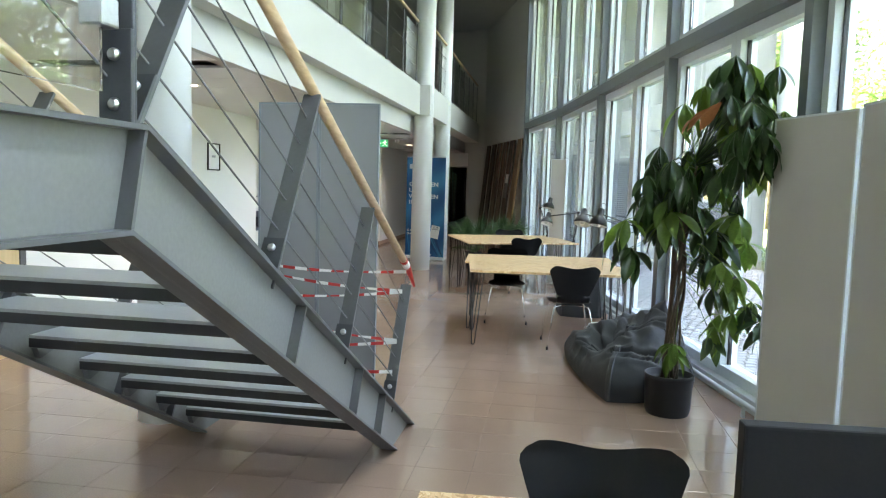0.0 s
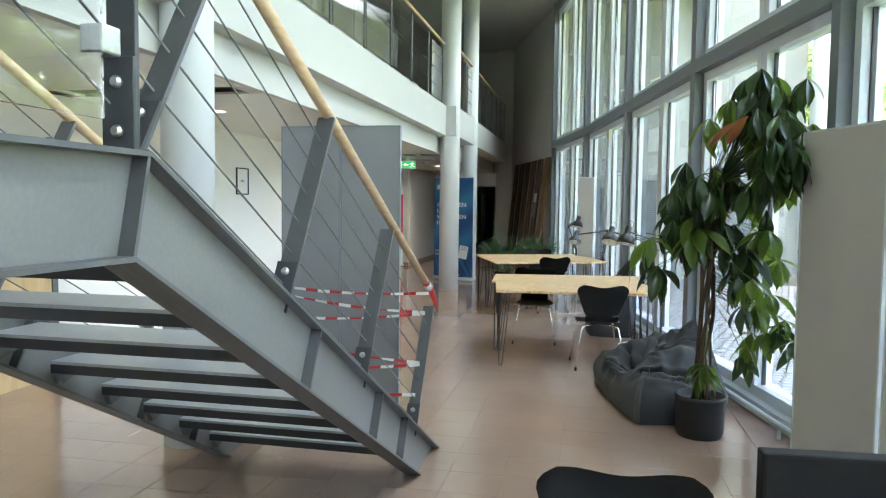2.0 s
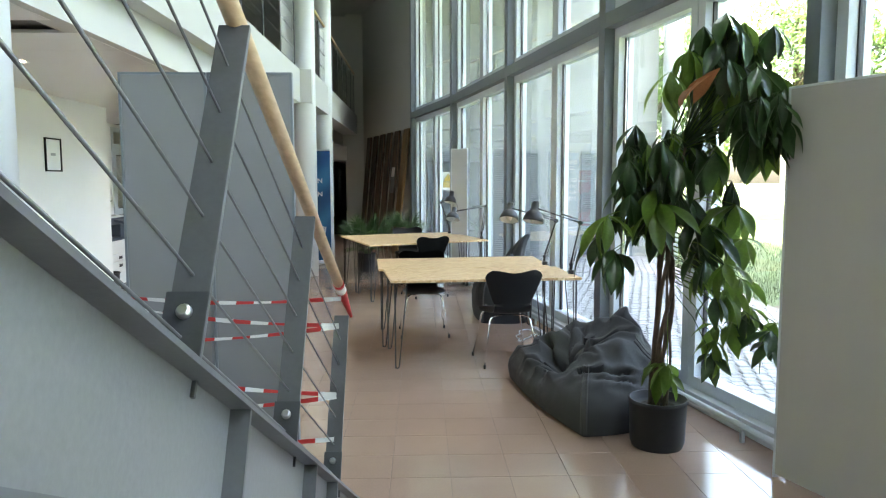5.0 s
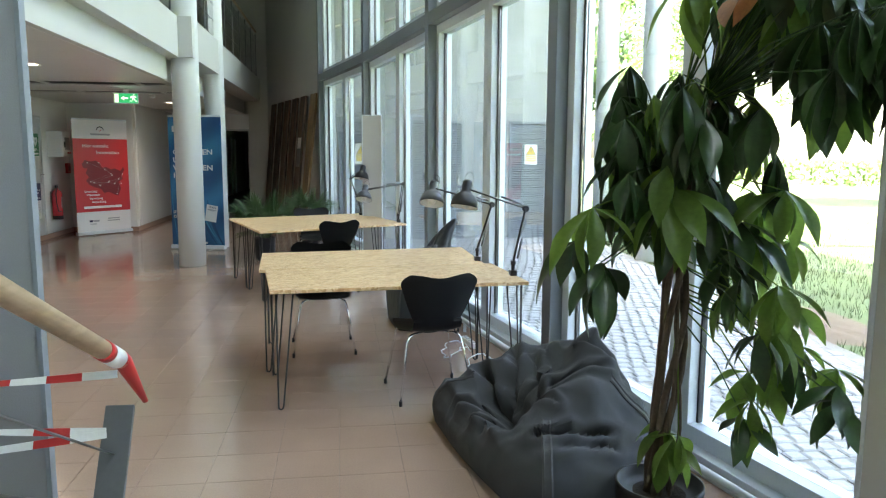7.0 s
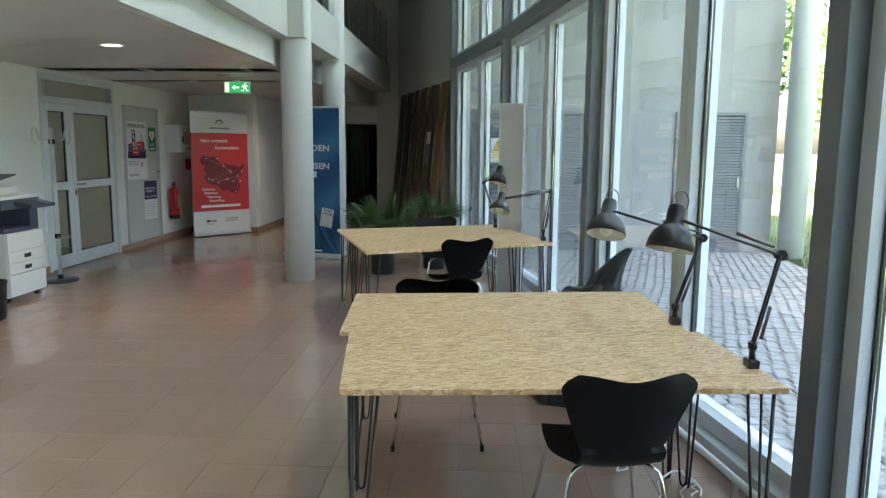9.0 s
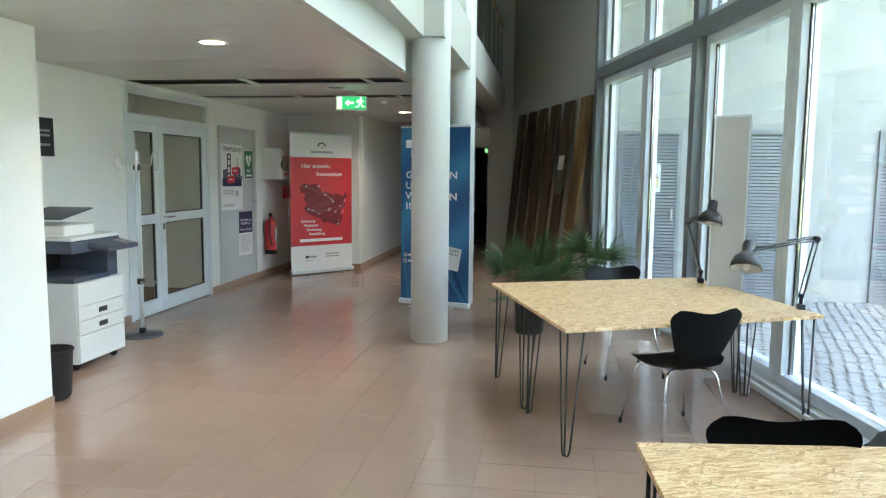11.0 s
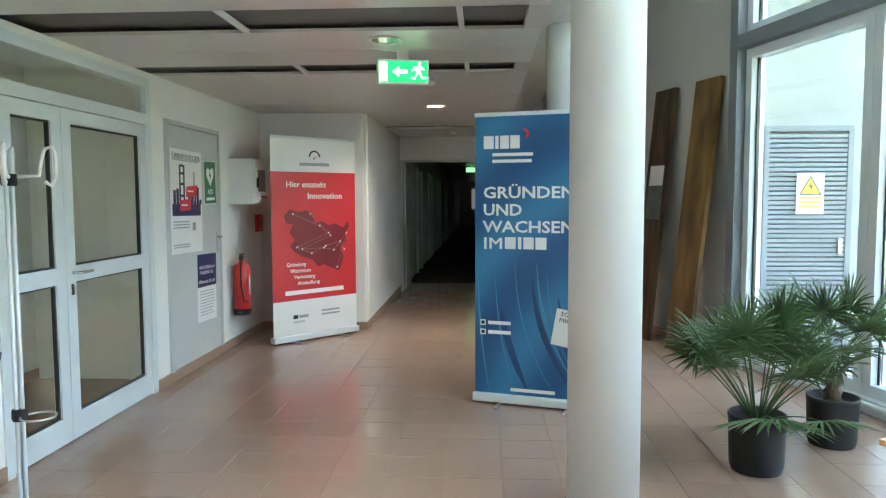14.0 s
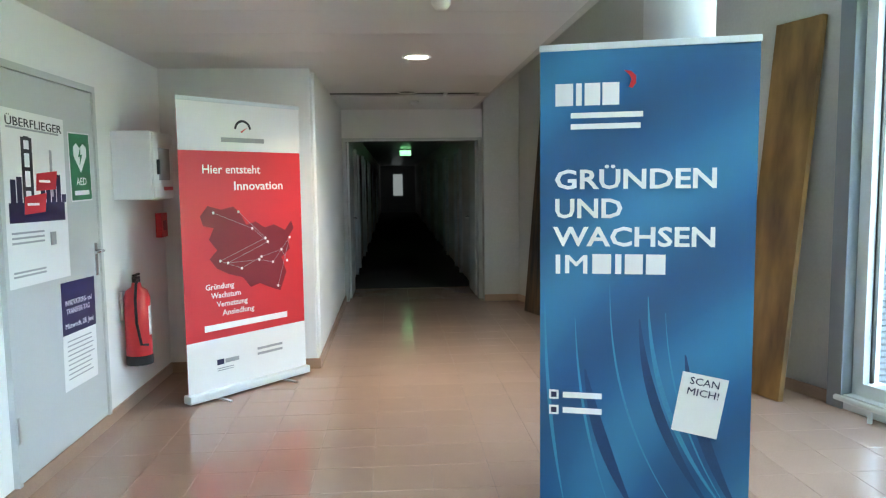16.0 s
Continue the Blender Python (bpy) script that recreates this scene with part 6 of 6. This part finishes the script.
# ---------------------------------------------------------------- outdoors
def louvre_door(x0, x1, sign):
    """A slatted steel door in the annex wall, with or without a warning plate."""
    d = thing("louvre_door", "grey slatted steel door in the annex wall" + (" with a warning plate" if sign else ""), "door", pose(x0, 13.12, -0.07), "louvre doors")
    w, h = x1 - x0, 2.24
    bm = bmesh.new()
    for a, b, c, e in ((0, 0.05, 0, h), (w - 0.05, w, 0, h), (0.05, w - 0.05, h - 0.05, h), (0.05, w - 0.05, 0, 0.05)):
        box(bm, a, b, -0.035, -0.002, c, e)
    part("frame", bm, M_LOUVRE, d)
    part("backing", boxed(0.05, w - 0.05, -0.008, -0.003, 0.05, h - 0.05), M_SLOT, d)
    slat = bpy.data.meshes.new("slat")
    bm = boxed(0.052, w - 0.052, -0.03, -0.008, 0.0, 0.028)
    for v in bm.verts:
        if v.co.y < -0.02:
            v.co.z -= 0.012
    bm.to_mesh(slat)
    bm.free()
    slat.materials.append(M_LOUVRE)
    for k in range(48):
        o = new("slat", slat)
        o.parent = d
        o.matrix_basis = pose(0, 0, 0.068 + k * 0.0442)
    part("handle", boxed(w - 0.12, w - 0.09, -0.06, -0.036, 1.05, 1.2, 0.003), M_BOLT, d)
    if sign:
        s = part("warning_plate", boxed(0.30, 0.55, -0.042, -0.036, 1.42, 1.80), M_PAPER, d, "white plate with a yellow warning triangle")
        outline("triangle", [(0.32, 1.60), (0.53, 1.60), (0.425, 1.78)], -0.0425, M_INK, s)
        outline("triangle_field", [(0.34, 1.612), (0.51, 1.612), (0.425, 1.757)], -0.044, M_YELLOW, s)
        outline("bolt_mark", [(0.435, 1.73), (0.405, 1.67), (0.425, 1.67), (0.415, 1.63), (0.45, 1.685), (0.43, 1.685)], -0.0455, M_INK, s)
        for z in (1.56, 1.52, 1.48):
            plate("warning_line", 0.32, 0.53, z, z + 0.025, -0.0425, M_YELLOW, s)


louvre_door(-0.45, 0.36, True)
louvre_door(0.91, 1.92, False)
louvre_door(2.80, 3.92, True)
for i, (x, y) in enumerate(((4.58, 12.75), (4.33, 10.05))):
    structure(f"column_outdoor_{i + 1}", moved(lathe([(0.195, -0.1), (0.195, 9)], 40), pose(x, y, 0)), M_COLUMN, "tall round white column outdoors", "column")


def tree(x, y, h, seed):
    """A broad tree: tapered trunk, limbs, and a ragged crown of leaf clumps."""
    t = thing("tree", "broad green leafy tree beyond the lawn", "tree", pose(x, y, -0.12), "trees outdoors")
    g = random.Random(seed)
    part("trunk", tubed([(0, 0, 0), (0.05, 0.03, h * 0.2), (-0.06, 0.05, h * 0.4), (0.03, 0, h * 0.62)], [h * 0.012, h * 0.010, h * 0.008, h * 0.005], 10), M_BARK, t)
    tips = []
    for k in range(9):
        a, r = k * 2.4, h * g.uniform(0.14, 0.30)
        z0 = h * g.uniform(0.26, 0.55)
        tip = Vector((r * math.cos(a), r * math.sin(a), z0 + h * g.uniform(0.12, 0.32)))
        part("limb", tubed([(0, 0, z0), Vector((0, 0, z0)).lerp(tip, 0.5) + Vector((0, 0, h * 0.03)), tip], [h * 0.011, h * 0.008, h * 0.003], 6), M_BARK, t)
        tips.append(tip)
    verts, faces = [], []
    for k in range(300):
        base = g.choice(tips)
        c = base + Vector((g.gauss(0, 1), g.gauss(0, 1), g.gauss(0, 0.8))) * h * 0.085
        for j in range(34):
            p = c + Vector((g.gauss(0, 1), g.gauss(0, 1), g.gauss(0, 0.7))) * h * 0.03
            s = h * 0.0125 * g.uniform(0.6, 1.3)
            u = Vector((g.gauss(0, 1), g.gauss(0, 1), g.gauss(0, 1))).normalized()
            v = u.orthogonal().normalized() * s * 0.6
            u = u * s
            n = len(verts)
            verts += [p - u, p + v, p + u, p - v]
            faces.append((n, n + 1, n + 2, n + 3))
    me = bpy.data.meshes.new("crown")
    me.from_pydata([tuple(v) for v in verts], [], faces)
    me.materials.append(M_TREELEAF)
    cr = new("crown", me)
    cr.parent = t


for x, y, h, s in ((13.5, 25, 10, 1), (19, 21, 12, 2), (25, 14, 11, 3), (30, 30, 13, 4), (23, 5, 10, 5), (36, 18, 13, 6), (10.0, 33, 12, 7), (33, 2, 12, 8)):
    tree(x, y, h, s)
g = random.Random(9)
verts, faces = [], []
for k in range(9000):
    u = g.random()
    p = Vector((24 + 22 * u + g.uniform(-0.6, 0.6), 44 - 50 * u + g.uniform(-0.6, 0.6), -0.12 + 1.5 * g.random() ** 0.8))
    s = 0.11 * g.uniform(0.6, 1.4)
    a = Vector((g.gauss(0, 1), g.gauss(0, 1), g.gauss(0, 1))).normalized()
    b = a.orthogonal().normalized() * s
    a = a * s
    n = len(verts)
    verts += [tuple(p - a), tuple(p + b), tuple(p + a), tuple(p - b)]
    faces.append((n, n + 1, n + 2, n + 3))
me = bpy.data.meshes.new("hedge")
me.from_pydata(verts, [], faces)
me.materials.append(M_TREELEAF)
tagged(new("hedge", me), "clipped green hedge at the edge of the lawn", "hedge", kind="stuff")
far = thing("far_building", "pale building behind the trees", "building", pose(44, 52, -0.12, 0, 0, -42))
part("wall", boxed(-16, 16, 0, 8, 0, 9), M_RENDER, far)
for k in range(8):
    for z in (1.2, 4.2, 7.0):
        part("window", boxed(-14 + k * 3.8, -12.2 + k * 3.8, -0.06, 0.0, z, z + 1.4), M_FROST, far)

# grass blades and earth strip along the paving
verts, faces = [], []
for k in range(30000):
    y = -5 + 25 * g.random()
    x = 3.45 + 0.075 * y + 9 * g.random() ** 1.5
    bare = math.hypot((x - 4.15) / 0.55, (y - 6.1) / 1.1)
    if bare < 0.9 + 0.3 * g.random():
        continue
    hh, a = 0.05 + 0.05 * g.random(), g.random() * 6.28
    n = len(verts)
    dx, dy = 0.006 * math.cos(a), 0.006 * math.sin(a)
    verts += [(x - dx, y - dy, -0.122), (x + dx, y + dy, -0.122), (x + g.uniform(-0.03, 0.03), y + g.uniform(-0.03, 0.03), -0.12 + hh)]
    faces.append((n, n + 1, n + 2))
me = bpy.data.meshes.new("grass")
me.from_pydata(verts, [], faces)
me.materials.append(M_GRASS)
tagged(new("grass", me), "short uneven lawn grass", "grass", kind="stuff")

# bare soil where the lawn has worn away
bm = bmesh.new()
ring = []
for k in range(40):
    a = k * math.tau / 40
    q = 1 + 0.22 * noise.noise(Vector((math.cos(a) * 2, math.sin(a) * 2, 4.0)))
    ring.append((4.20 + 0.58 * q * math.cos(a), 6.1 + 1.15 * q * math.sin(a)))
mid = bm.verts.new((4.20, 6.1, -0.092))
inner = [bm.verts.new((4.20 + (x - 4.20) * 0.6, 6.1 + (y - 6.1) * 0.6, -0.095 + 0.008 * noise.noise(Vector((x * 5, y * 5, 0))))) for x, y in ring]
outer = [bm.verts.new((x, y, -0.122)) for x, y in ring]
for k in range(40):
    n = (k + 1) % 40
    bm.faces.new((mid, inner[k], inner[n]))
    bm.faces.new((inner[k], outer[k], outer[n], inner[n]))
structure("ground_bare_soil", bm, M_EARTH, "worn patch of bare brown soil in the lawn", "soil")

# ---------------------------------------------------------------- cobbles in the yard
def yard_x(y):
    return 3.40 + 0.075 * y + 0.05 * math.sin(y * 2.3)


verts, faces = [], []
P = 0.115
ny = int((13.1 + 6) / P)
for j in range(ny):
    y = -6 + j * P
    x0 = glass_x(y) + 0.26
    for i in range(max(0, int((yard_x(y) - x0) / P))):
        x = x0 + i * P + (P / 2 if j % 2 else 0) + g.uniform(-0.008, 0.008)
        yy = y + g.uniform(-0.008, 0.008)
        s, z = P * 0.455, -0.064 + g.uniform(-0.006, 0.006)
        n = len(verts)
        for q, zz in ((1.0, -0.085), (0.95, z - 0.008), (0.72, z)):
            verts += [(x - s * q, yy - s * q, zz), (x + s * q, yy - s * q, zz), (x + s * q, yy + s * q, zz), (x - s * q, yy + s * q, zz)]
        for a in (0, 4):
            for k in range(4):
                faces.append((n + a + k, n + a + (k + 1) % 4, n + a + 4 + (k + 1) % 4, n + a + 4 + k))
        faces.append((n + 8, n + 9, n + 10, n + 11))
me = bpy.data.meshes.new("cobbles")
me.from_pydata(verts, [], faces)
me.materials.append(M_COBBLE)
tagged(new("cobbles", me), "grey granite cobble paving outside the windows", "paving", kind="stuff")

# ---------------------------------------------------------------- floor tiles
PIT, G = 0.3133, 0.0026
tile_mesh = bpy.data.meshes.new("tile")
bm = boxed(0, PIT - G, 0, PIT - G, -0.006, 0.0)
bmesh.ops.bevel(bm, geom=[e for e in bm.edges if all(v.co.z > -0.003 for v in e.verts)], offset=0.0007, segments=1, affect="EDGES")
bm.to_mesh(tile_mesh)
bm.free()
tile_mesh.materials.append(M_TILE)
verts, faces, count = [], [], 0
tv, tf = [tuple(v.co) for v in tile_mesh.vertices], [tuple(p.vertices) for p in tile_mesh.polygons]
rt = random.Random(2)
for i in range(-8, 24):
    for j in range(-70, 22):
        x, y = -4.21 + i * PIT, 12.50 + j * PIT
        if y > 18.6 or y < -9.0 or x < -5.9:
            continue
        xe = glass_x(y + PIT / 2) + 0.05 if y < 12.9 else -0.74 - (y - 12.98) * 0.307
        if x + PIT > xe + 0.14 or (y > 17.4 and x > -2.9) or (y > 14.3 and x < -4.7):
            continue
        dz = rt.uniform(-0.0002, 0.0002)
        near = (4.9 < y < 13.6 and -4.9 < x < -1.9) or (12.0 < y < 13.6 and -5.6 < x < -0.7)
        if near and count < 300:
            o = new("tile", tile_mesh)
            o.parent = floor
            o.matrix_basis = pose(x, y, dz)
            count += 1
        else:
            n = len(verts)
            verts += [(a + x, b + y, c + dz) for a, b, c in tv]
            faces += [tuple(n + k for k in f) for f in tf]
me = bpy.data.meshes.new("tiling")
me.from_pydata(verts, [], faces)
me.materials.append(M_TILE)
ob = new("tiling", me)
ob.parent = floor
tagged(ob, "polished terracotta tiles", kind="stuff")
